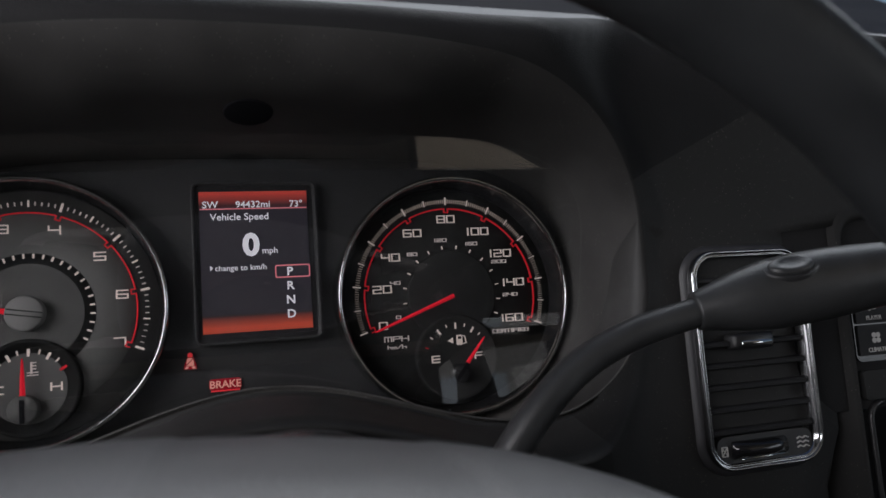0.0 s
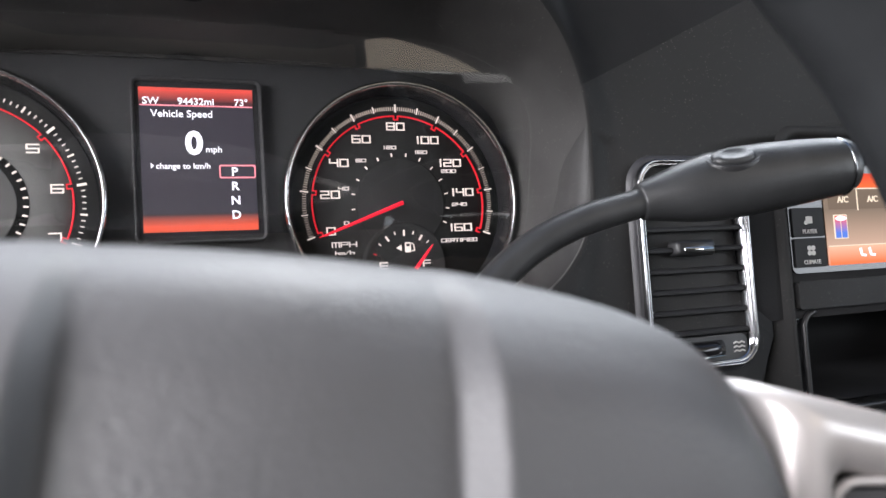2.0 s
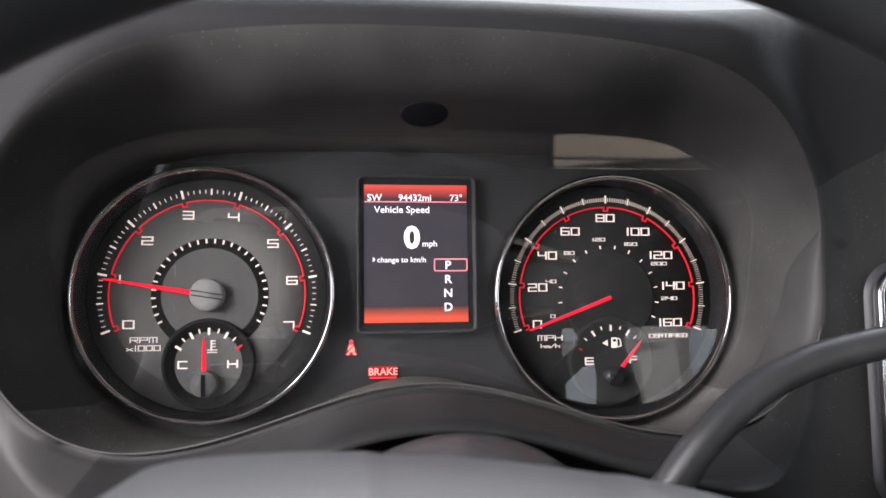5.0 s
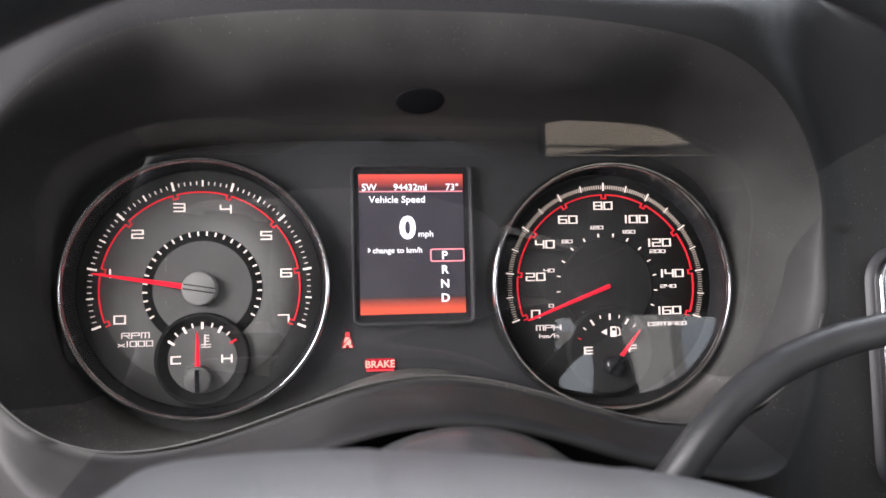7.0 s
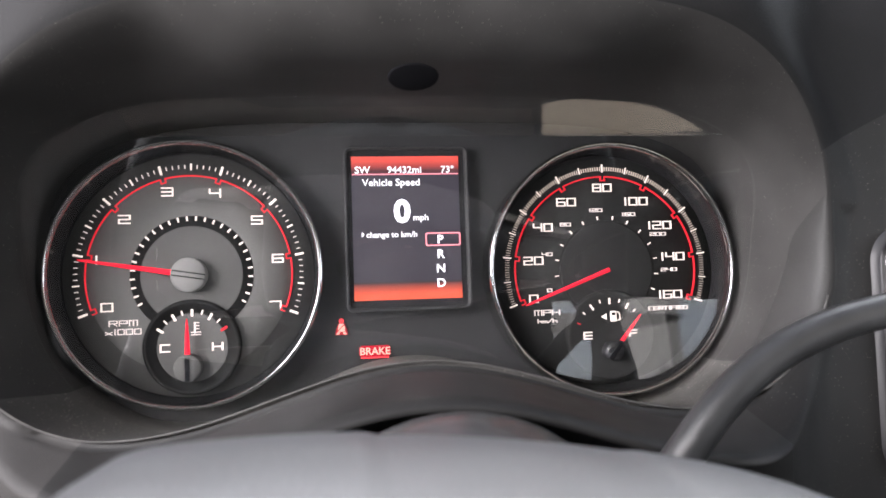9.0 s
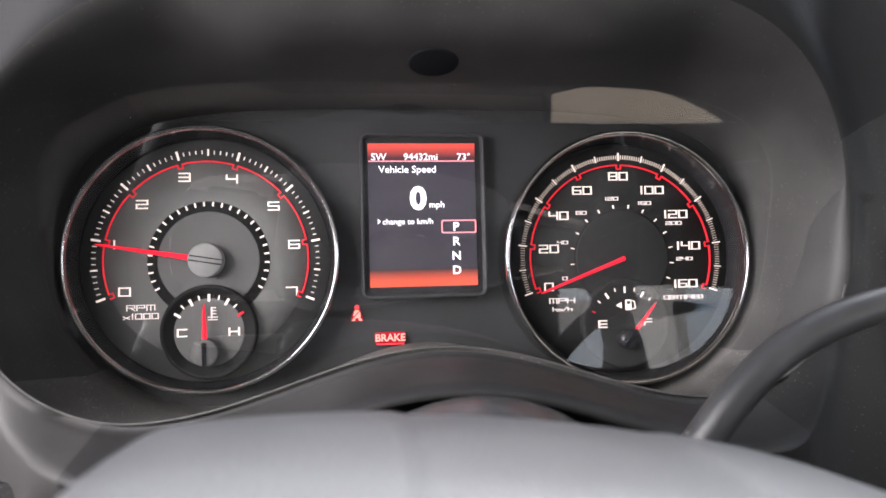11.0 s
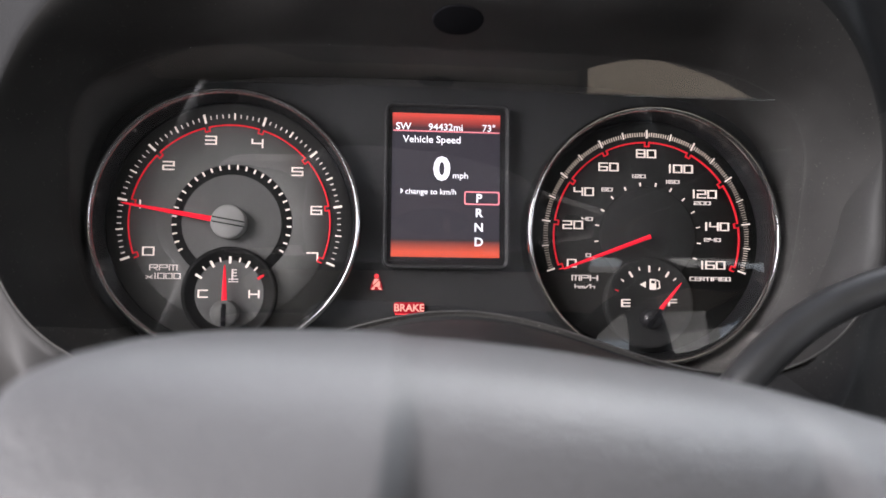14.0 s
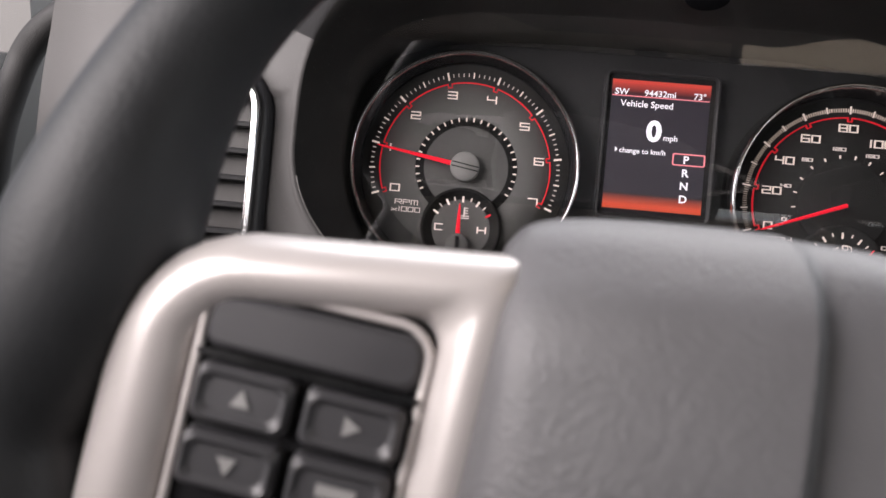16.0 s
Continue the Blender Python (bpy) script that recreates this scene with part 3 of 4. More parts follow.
part("unit", lettering("x1000", -0.1335, 0.9540, 0.0028, 0.0024, 0.0009, 0.00042, -0.0003, 0.0004), G_DIM, tach, smooth=False)


def needle(owner, cx, cz, a, r0, r1, w0, w1, y, hub, hub_mat, tail, name="needle"):
    c, s = math.cos(radians(a)), math.sin(radians(a))
    d, n = Vector((c, 0, s)), Vector((-s, 0, c))
    o = Vector((cx, y, cz))
    bm = bmesh.new()
    sec = [(r0, w0), (r0 + (r1 - r0) * 0.55, (w0 + w1) / 2), (r1 - 0.002, w1), (r1, w1 * 0.3)]
    loops = []
    for r, w in sec:
        loops.append([o + d * r + n * w / 2, o + d * r + Vector((0, -0.0007, 0)), o + d * r - n * w / 2, o + d * r + Vector((0, 0.0009, 0))])
    part(name, loft(loops, cap_first=True, cap_last=True, bm=bm), G_NEEDLE, owner, "lit red needle", smooth=False)
    if hub:
        part("hub", ring(cx, cz, [(hub, 0.0), (hub, y - 0.0006), (hub * 0.93, y - 0.0014), (0, y - 0.0016)], n=48), hub_mat, owner)
        if tail:
            bm = bmesh.new()
            for off in ((-0.0011, 0.0011) if hub > 0.007 else (0.0,)):
                p0, p1 = o + n * off + d * r0, o + n * off - d * hub * 0.95
                bar((p0.x, p0.z), (p1.x, p1.z), 0.0005 if hub > 0.007 else 0.0019, y - 0.0020, y - 0.0012, bm=bm)
            part("needle_tail", bm, M_PIT, owner, smooth=False)


needle(tach, TX + 0.0004, TZ - 0.0002, 170.5, 0.0072, 0.0495, 0.0026, 0.0010, -0.0070, 0.0080, M_HUB, True)

CX, CZ = -0.1020, 0.9460
temp = part("temperature_gauge", ring(CX, CZ, [(0.0222, 0.0), (0.0222, -0.0040), (0.0214, -0.0048), (0.0200, -0.0044), (0.0194, -0.0030), (0.0, -0.0030)]), M_TACHDARK, cluster,
            "small coolant temperature dial")
part("face", disc(CX, CZ - 0.0002, 0.0160, -0.0033, -0.0030), M_TACHMID, temp, smooth=False)
for k, a in enumerate((148, 133, 119, 105, 90, 75, 61, 47, 32)):
    long = k % 2 == 0
    part("mark", tick(CX, CZ - 0.001, 0.0152 if long else 0.0164, 0.0186, a, 0.0011 if long else 0.0006, -0.0036, -0.0030), G_WHITE if k < 8 else G_RED, temp, smooth=False)
part("letter", lettering("C", CX - 0.0122, CZ - 0.0002, 0.0040, 0.0032, 0, 0.00062, -0.0037, -0.0030), G_WHITE, temp, smooth=False)
part("letter", lettering("H", CX + 0.0114, CZ - 0.0002, 0.0044, 0.0032, 0, 0.00062, -0.0037, -0.0030), G_WHITE, temp, smooth=False)
bm = bar((CX + 0.0012, CZ + 0.0062), (CX + 0.0012, CZ + 0.0116), 0.0008, -0.0036, -0.0030)
for z in (0.0084, 0.0098, 0.0112):
    bar((CX + 0.0012, CZ + z), (CX + 0.0032, CZ + z), 0.0005, -0.0036, -0.0030, bm=bm)
for z in (0.0056, 0.0068):
    bar((CX - 0.0006, CZ + z), (CX + 0.0040, CZ + z), 0.0005, -0.0036, -0.0030, bm=bm)
part("thermometer_symbol", bm, G_DIM, temp, smooth=False)
needle(temp, CX - 0.0012, CZ - 0.0092, 90.5, 0.0045, 0.0226, 0.0026, 0.0010, -0.0085, 0.0062, M_TACHMID, True)

speedo = part("speedometer", ring(SX, SZ, [(0.0575, 0.0022), (0.0575, 0.0008), (0.0, 0.0008)]), M_SPEEDO, cluster, "black speedometer with red scale")
bezel(SX - 0.0010, SZ + 0.0002, 0.0631, -0.0155, speedo)
S0, SSTEP = 199.4, 27.36
part("centre", ring(SX, SZ, [(0.0246, 0.0008), (0.0246, -0.0010), (0.0238, -0.0014), (0.0, -0.0014)]), M_SPEEDO, speedo)
for k in range(9):
    a = S0 - k * SSTEP
    part("major_mark", tick(SX, SZ, 0.0500, 0.0541, a, 0.0007, -0.0002, 0.0008), G_WHITE, speedo, smooth=False)
    part("red_notch", notch(SX, SZ, 0.0474, a, -0.0002, 0.0008), G_RED, speedo, smooth=False)
    if k < 8:
        part("red_line", arc_band(SX, SZ, 0.0474, 0.0481, a - SSTEP + 1.3, a - 1.3, -0.0002, 0.0008, n=16), G_RED, speedo)
        for j in range(1, 20):
            ten = j == 10
            part("minor_mark", tick(SX, SZ, 0.0504 if ten else 0.0508, 0.0538 if ten else 0.0528, a - j * SSTEP / 20, 0.0005 if ten else 0.00020, -0.0002, 0.0008),
                 G_WHITE if ten else G_FINE, speedo, smooth=False)
    t = str(20 * k)
    r = (0.0410, 0.0385, 0.0382, 0.0400, 0.0420, 0.0388, 0.0375, 0.0367, 0.0372)[k]
    dx, dz = ((0, -0.0003), (0, 0), (-0.0014, 0), (-0.0015, -0.0007), (-0.0005, 0), (-0.0005, 0.0003), (-0.0009, 0.0005), (-0.0003, 0.0007), (-0.0013, -0.0015))[k]
    part("numeral", lettering(t, SX + r * math.cos(radians(a)) + dx, SZ + r * math.sin(radians(a)) + dz, 0.0041, 0.0037, 0.0014, 0.00056, -0.0004, 0.0004), G_WHITE, speedo, smooth=False)
for k in range(7):
    a = 198 - k * 33.3
    r = (0.0318, 0.0320, 0.0312, 0.0308, 0.0310, 0.0336, 0.0338)[k]
    part("kmh_numeral", lettering(str(40 * k), SX + r * math.cos(radians(a)), SZ + r * math.sin(radians(a)), 0.0022, 0.0015, 0.0008, 0.00038, -0.0003, 0.0005), G_DIM, speedo, smooth=False)
for k in range(13):
    part("kmh_mark", tick(SX, SZ, 0.0256, 0.0274, 186 - k * 17.5, 0.0006, -0.0012, -0.0002), G_WHITE, speedo, smooth=False)
part("unit", lettering("MPH", 0.0698, 0.9556, 0.0036, 0.0024, 0.0010, 0.00046, -0.0002, 0.0006), G_DIM, speedo, smooth=False)
part("unit", lettering("km/h", 0.0698, 0.9514, 0.0020, 0.0018, 0.0006, 0.00038, -0.0002, 0.0006), G_DIM, speedo, smooth=False)
part("inscription", lettering("CERTIFIED", 0.1342, 0.9558, 0.0020, 0.0017, 0.0007, 0.00040, -0.0002, 0.0006), G_DIM, speedo, smooth=False)
needle(speedo, SX, SZ, 201.0, 0.0006, 0.0475, 0.0022, 0.0012, -0.0060, 0, M_PIT, False)

FX, FZ = 0.1015, 0.9436
fuel = part("fuel_gauge", ring(FX, FZ, [(0.0226, 0.0008), (0.0226, -0.0030), (0.0218, -0.0036), (0.0204, -0.0030), (0.0, -0.0024)]), M_SPEEDO, cluster, "small black fuel dial")
for k, a in enumerate((160, 141, 124, 107, 90, 73, 57, 42)):
    long = k in (2, 4, 6)
    part("mark", tick(FX, FZ, 0.0152 if long else 0.0166, 0.0184, a, 0.0010 if long else 0.0006, -0.0032, -0.0024), G_WHITE if k else G_RED, fuel, smooth=False)
part("letter", lettering("E", FX - 0.0120, FZ - 0.0002, 0.0038, 0.0032, 0, 0.00066, -0.0034, -0.0024), G_WHITE, fuel, smooth=False)
part("letter", lettering("F", FX + 0.0118, FZ + 0.0002, 0.0036, 0.0030, 0, 0.00062, -0.0034, -0.0024), G_WHITE, fuel, smooth=False)
bm = plate(rounded(FX + 0.0002, FX + 0.0034, FZ + 0.0064, FZ + 0.0118, 0.0005, 2), -0.0032, -0.0024)
bar((FX + 0.0038, FZ + 0.0070), (FX + 0.0054, FZ + 0.0074), 0.0005, -0.0032, -0.0024, bm=bm)
bar((FX + 0.0054, FZ + 0.0072), (FX + 0.0050, FZ + 0.0106), 0.0005, -0.0032, -0.0024, bm=bm)
bar((FX + 0.0050, FZ + 0.0106), (FX + 0.0038, FZ + 0.0114), 0.0005, -0.0032, -0.0024, bm=bm)
part("pump_symbol", bm, G_WHITE, fuel, smooth=False)
part("pump_window", plate(rounded(FX + 0.0009, FX + 0.0027, FZ + 0.0096, FZ + 0.0110, 0.0002, 2), -0.0034, -0.0030), M_SPEEDO, fuel, smooth=False)
part("side_arrow", plate([(FX - 0.0048, FZ + 0.0090), (FX - 0.0018, FZ + 0.0074), (FX - 0.0018, FZ + 0.0106)], -0.0032, -0.0024), G_WHITE, fuel, smooth=False)
needle(fuel, FX - 0.0002, FZ - 0.0080, 51, 0.0062, 0.0230, 0.0022, 0.0010, -0.0080, 0.0048, M_GLOSS, True)

# ---- display between the dials ----
disp = part("display", plate(rounded(-0.0285, 0.0292, 0.9610, 1.0385, 0.002), -0.0015, 0.006), M_GLOSS, cluster, "lit driver display in a black frame", smooth=False)
part("display_rim", loft([[(x, -0.0016, z) for x, z in rounded(-0.0285, 0.0292, 0.9610, 1.0385, 0.002)],
                          [(x, -0.0042, z) for x, z in rounded(-0.0292, 0.0300, 0.9602, 1.0392, 0.003)],
                          [(x, -0.0040, z) for x, z in rounded(-0.0302, 0.0312, 0.9592, 1.0402, 0.004)],
                          [(x, 0.004, z) for x, z in rounded(-0.0304, 0.0314, 0.9590, 1.0404, 0.004)]]), M_PLATE, disp)
YD = -0.0019
part("screen", plate(rounded(-0.0265, 0.0265, 0.9647, 1.0353, 0.0003, 2), YD, YD + 0.0004), G_LCD, disp, smooth=False)


def screen_band(name, z0, z1, low, high, f0=0.15, f1=0.85):
    m = glow_fade("red display band", low, high, z0 + f0 * (z1 - z0) - ORIGIN[disp].z, z0 + f1 * (z1 - z0) - ORIGIN[disp].z, 1.0)
    part(name, plate(rounded(-0.0265, 0.0265, z0, z1, 0.0001, 1), YD - 0.0003, YD), m, disp, smooth=False)


screen_band("upper_band", 1.0270, 1.0353, (0.07, 0.005, 0.012), (0.95, 0.075, 0.048))
screen_band("lower_band", 0.9647, 0.9735, (1.0, 0.095, 0.028), (0.014, 0.002, 0.006), 0.30, 0.95)
part("band_line", bar((-0.0262, 1.0265), (0.0262, 1.0265), 0.0005, YD - 0.0006, YD), G_BOX, disp, smooth=False)
for t, x, z, h, al, bold in (("SW", -0.0250, 1.0287, 0.0034, "LEFT", .00005), ("94432mi", -0.0005, 1.0287, 0.0033, "CENTER", .00004), ("73°", 0.0243, 1.0287, 0.0033, "RIGHT", .00004),
                       ("Vehicle Speed", -0.0214, 1.0225, 0.0034, "LEFT", .00004), ("0", -0.0022, 1.0083, 0.0108, "CENTER", .0006), ("mph", 0.0030, 1.0050, 0.0030, "LEFT", .00004),
                       ("change to km/h", -0.0200, 0.9968, 0.0027, "LEFT", .00004), ("P", 0.0162, 0.9940, 0.0041, "CENTER", .00012), ("R", 0.0162, 0.9868, 0.0041, "CENTER", .00012),
                       ("N", 0.0162, 0.9797, 0.0041, "CENTER", .00012), ("D", 0.0162, 0.9725, 0.0041, "CENTER", .00012)):
    part("readout", words(t, x, z, h, YD - 0.0005, al, 1.04, bold), G_TEXT, disp, smooth=False)
part("pointer", plate([(-0.0222, 0.9955), (-0.0208, 0.9969), (-0.0222, 0.9983)], YD - 0.0005, YD), G_TEXT, disp, smooth=False)
o = rounded(0.0090, 0.0264, 0.9907, 0.9973, 0.001)
i_ = rounded(0.0096, 0.0258, 0.9913, 0.9967, 0.0007)
part("selector_box", loft([[(x, YD, z) for x, z in o], [(x, YD - 0.0006, z) for x, z in o], [(x, YD - 0.0006, z) for x, z in i_], [(x, YD, z) for x, z in i_]]), G_BOX, disp, smooth=False)

# ---- warning lamps ----
tell = part("brake_warning", plate(rounded(-0.0247, -0.0095, 0.9372, 0.9426, 0.0014), 0.0030, 0.0038), G_TELLBACK, cluster, "lit red brake warning", smooth=False)
part("glow_line", plate(rounded(-0.0240, -0.0102, 0.9364, 0.9371, 0.0003), 0.0030, 0.0038), G_BELT, tell, smooth=False)
part("word", words("BRAKE", -0.0171, 0.9400, 0.0035, 0.0024, "CENTER", 1.0, 0.0001), G_TELL, tell, smooth=False)
BX, BZ = -0.0331, 0.9500
belt = part("seat_belt_warning", disc(BX, BZ + 0.0052, 0.0012, 0.0020, 0.0035, n=20), G_BELT, cluster, "lit red seat belt warning", smooth=False)
part("belt_glow", plate([(BX + q * 0.0031, BZ + h) for q, h in ((-1, -0.0016), (1, -0.0016), (0.85, 0.001), (0.45, 0.004), (-0.45, 0.004), (-0.85, 0.001))], 0.0030, 0.0038), G_TELLBACK, belt, smooth=False)
bm = plate([(BX + q * 0.0016, BZ + h) for q, h in ((-1, 0), (1, 0), (1.1, 0.0016), (0.7, 0.0038), (-0.7, 0.0038), (-1.1, 0.0016))], 0.0020, 0.0035)
for s in (-1, 1):
    plate([(BX + s * 0.0026, BZ - 0.0014), (BX + s * 0.0011, BZ - 0.0014), (BX + s * 0.0006, BZ - 0.0002), (BX + s * 0.0020, BZ - 0.0002)][::s], 0.0020, 0.0035, bm=bm)
part("belt_symbol", bm, G_TELL, belt, smooth=False)
part("belt_strap", bar((BX + 0.0018, BZ + 0.0040), (BX - 0.0017, BZ + 0.0004), 0.0004, 0.0012, 0.0019), G_TELLBACK, belt, smooth=False)

# ---- air vents ----
def air_vent(x0, x1, z0, z1, side, label, slats, tab_slat, r, shift=(0, 0, 0)):
    """slats: height of the lowest, spacing, number; r: corner radius."""
    yf = -0.0700
    vent = thing("air_vent", ((x0 + x1) / 2, -0.05, z0), label, "air vent", "dashboard air vents", shift=shift)
    flare = [(-0.046, 0.0052), (-0.056, 0.0046), (-0.063, 0.0034), (-0.066, 0.0012), (-0.066, 0.0)]
    # The surround's darker black stands in for shade on its slope.
    part("surround", loft([[(x, y, z) for x, z in rounded(x0 - o, x1 + o, z0 - o, z1 + o, r + o, 8)] for y, o in flare]), M_BUTTON, vent)
    sec = [(-0.062, 0.0), (-0.0690, 0.0), (yf, -0.0005), (yf, -0.0013), (-0.0692, -0.0017), (-0.0686, -0.0022), (-0.0692, -0.0026), (-0.0692, -0.0032), (-0.062, -0.0036)]
    part("frame", loft([[(x, y, z) for x, z in rounded(x0 - o, x1 + o, z0 - o, z1 + o, r + o, 8)] for y, o in sec]), M_CHROME if side < 0 else M_DARKCHROME, vent, "polished chrome frame")
    part("duct", loft([[(x, y, z) for x, z in rounded(x0 + o, x1 - o, z0 + o, z1 - o, r - 0.003, 8)] for y, o in ((-0.063, 0.0034), (-0.052, 0.0040), (-0.012, 0.0100))], cap_last=True), M_PIT, vent, "dark duct")
    first, pitch, n = slats
    for k in range(n):
        z = first + k * pitch
        inset = 0.0046 if z1 - z > r * 0.7 else 0.0085
        sec = [(-0.0676, z - 0.0008), (-0.0677, z + 0.0004), (-0.0671, z + 0.0013), (-0.0655, z + 0.0017), (-0.0590, z + 0.0022), (-0.0590, z + 0.0008), (-0.0660, z - 0.0014)]
        part("slat", loft([[(x, y, zz) for y, zz in sec] for x in (x0 + inset, x1 - inset)], cap_first=True, cap_last=True), M_SLAT, vent, smooth=False)
        if k == tab_slat:
            xm = (x0 + x1) / 2 - 0.002
            tab = part("slider", loft([[(x, y, zz) for x, zz in rounded(xm - w, xm + w, z - 0.0020 - q, z + 0.0040 + q, 0.002, 4)] for y, w, q in
                                       ((-0.060, 0.0130, 0.001), (-0.0690, 0.0125, 0.001), (-0.0712, 0.0105, 0.0))], cap_last=True), M_BLACK, vent)
            part("slider_inlay", plate(rounded(xm - 0.0088, xm + 0.0092, z - 0.0014, z + 0.0012, 0.0008, 3), -0.0722, -0.0708), M_CHROME, tab)
    xm = (x0 + x1) / 2
    zt = z0 + 0.0095
    part("wheel_panel", plate(rounded(x0 + 0.006, x1 - 0.006, z0 + 0.0035, z0 + 0.0165, 0.005, 5), -0.0670, -0.058), M_BLACK, vent, smooth=False)
    wheel = part("thumbwheel", loft([[(xm - 0.004 + 0.0165 * s, -0.0660 - d * max(0.0, math.sin(a)), zt + 0.0046 * math.cos(a)) for a in [math.pi * k / 12 for k in range(13)]]
                                     for s, d in ((-1, 0.0005), (-0.94, 0.0040), (-0.5, 0.0062), (0, 0.0070), (0.5, 0.0062), (0.94, 0.0040), (1, 0.0005))], closed=False), M_GLOSS, vent, "ribbed thumbwheel")
    part("wheel_edge", bar((xm - 0.017, zt - 0.0040), (xm + 0.010, zt - 0.0036), 0.0006, -0.0705, -0.0690), M_CHROME, wheel)
    bm = bmesh.new()
    for q in (-0.0022, 0.0, 0.0022):
        p = [(x1 - 0.0155 + 0.0018 * k, zt + q + (0.0005 if k % 2 else -0.0003)) for k in range(5)]
        for a, b in zip(p, p[1:]):
            bar(a, b, 0.0006, -0.0676, -0.0668, bm=bm)
    part("airflow_symbol", bm, M_PRINT, vent, smooth=False)
    bm = bmesh.new()
    xs = x0 + 0.0100
    for a, b in (((-1, -1), (1, -1)), ((1, -1), (1, 1)), ((1, 1), (-1, 1)), ((-1, 1), (-1, -1)), ((-1, -1), (1, 1)), ((-1, 1), (1, -1))):
        bar((xs + a[0] * 0.0016, zt + a[1] * 0.0022), (xs + b[0] * 0.0016, zt + b[1] * 0.0022), 0.00035, -0.0676, -0.0668, bm=bm)
    part("closed_symbol", bm, M_PRINT, vent, smooth=False)
    return vent


air_vent(0.204, 0.273, 0.884, 0.993, 1, "black slatted air vent with thin dark chrome frame", (0.9025, 0.0108, 8), 4, 0.014, (0.003, 0.0045, -0.0045))
air_vent(-0.2735, -0.2025, 0.9045, 1.0125, -1, "black slatted air vent with bright chrome frame", (0.9315, 0.0128, 6), 3, 0.025, (0.0040, 0, 0))

# ---- light switch low on the driver's side ----
lights = thing("headlamp_switch_panel", (-0.20, -0.05, 0.862), "dark switch panel with pale lamp symbols beside the wheel", "switch panel", shift=(0.0085, 0, 0.0035))
part("panel", plate(rounded(-0.246, -0.1615, 0.846, 0.8925, 0.006, 5), -0.0660, -0.030, bevel=0.0012), M_CHAR, lights, smooth=False)
bm = plate(rounded(-0.1938, -0.1892, 0.8832, 0.8874, 0.0018, 4), -0.0668, -0.0655)
for q in (-0.0015, 0.0, 0.0015):
    bar((-0.1962, 0.8853 + q), (-0.1943, 0.8853 + q), 0.0006, -0.0668, -0.0655, bm=bm)
part("side_lamp_symbol", bm, M_PRINT, lights, smooth=False)
bm = plate(rounded(-0.1770, -0.1740, 0.8832, 0.8874, 0.0013, 4), -0.0668, -0.0655)
for q in (-0.0016, 0.0, 0.0016):
    bar((-0.1732, 0.8853 + q), (-0.1708, 0.8846 + q), 0.0006, -0.0668, -0.0655, bm=bm)
part("low_beam_symbol", bm, M_PRINT, lights, smooth=False)
knob = part("knob", ring(-0.2040, 0.866, [(0.0150, -0.060), (0.0148, -0.076), (0.0138, -0.078), (0.0, -0.078)], n=48), M_BLACK, lights)
part("pointer", bar((-0.2040, 0.8695), (-0.2040, 0.8795), 0.0012, -0.0786, -0.0778), M_PRINT, knob, smooth=False)

# ---- centre stack ----
SHIFT = (0.009, 0.0085, -0.006)
stack = thing("centre_stack", (0.37, -0.05, 0.78), "black centre console with storage recess under the touchscreen", "console", shift=SHIFT)
def stack_loop(o, y):
    return [(x, y, z) for x, z in rounded(0.296 + o, 0.520 - o, 0.76 + o, 1.014 - o, 0.014, 6)]
part("surround", loft([stack_loop(-0.016, -0.046), stack_loop(-0.006, -0.060), stack_loop(-0.001, -0.068), stack_loop(0.002, -0.069), stack_loop(0.005, -0.066), stack_loop(0.006, -0.046)]),
     M_CHAR, stack)
part("screen_panel", plate(rounded(0.3015, 0.512, 0.931, 0.992, 0.004, 4), -0.0665, -0.052), M_GLOSS, stack, smooth=False)
part("trim_bar", plate(rounded(0.302, 0.512, 0.911, 0.9265, 0.002, 3), -0.0690, -0.052), M_CHAR, stack, smooth=False)
part("recess", loft([[(x, y, z) for x, z in rounded(0.303 + o, 0.512 - o, 0.858 + o, 0.908 - o, 0.008, 5)] for y, o in ((-0.064, 0.0), (-0.060, 0.0012), (0.030, 0.006))], cap_last=True), M_PLATE, stack, "dark storage recess")
part("recess_rim", sweep([Vector((x, -0.0660, z)) for x, z in rounded(0.306, 0.511, 0.853, 0.909, 0.009, 6)][14:] + [Vector((0.42, -0.0660, 0.853))], 0.0016, 10), M_BLACK, stack)

screen = thing("touchscreen", (0.374, -0.066, 0.934), "lit orange climate touchscreen set in gloss black panel", "screen", shift=SHIFT)
def screen_part(name, x0, x1, z0, z1, mat, parent, lift=0.0, r=0.0004):
    return part(name, plate(rounded(x0, x1, z0, z1, r, 2), -0.0676 - lift, -0.0664), mat, parent, smooth=False)


def screen_fade(name, low, high, z0, z1):
    return glow_fade(name, low, high, z0 - 0.934, z1 - 0.934, 1.15)


screen_part("glass", 0.3285, 0.424, 0.9345, 0.9875, screen_fade("touchscreen tan ground", (0.62, 0.40, 0.29), (0.24, 0.175, 0.125), 0.945, 0.966), screen)
screen_part("title_bar", 0.3285, 0.424, 0.9790, 0.9873, screen_fade("touchscreen orange bar", (1.0, 0.16, 0.035), (0.75, 0.05, 0.02), 0.979, 0.9873), screen, 0.0004)
screen_part("title_line", 0.3285, 0.424, 0.9782, 0.9788, G_CREAM, screen, 0.0004)
screen_part("bottom_fade", 0.3285, 0.424, 0.9345, 0.9452, screen_fade("touchscreen orange foot", (1.0, 0.17, 0.04), (0.95, 0.50, 0.33), 0.9345, 0.9452), screen, 0.0004)
screen_part("foot_line", 0.3285, 0.424, 0.9452, 0.9457, G_CREAM, screen, 0.0005)
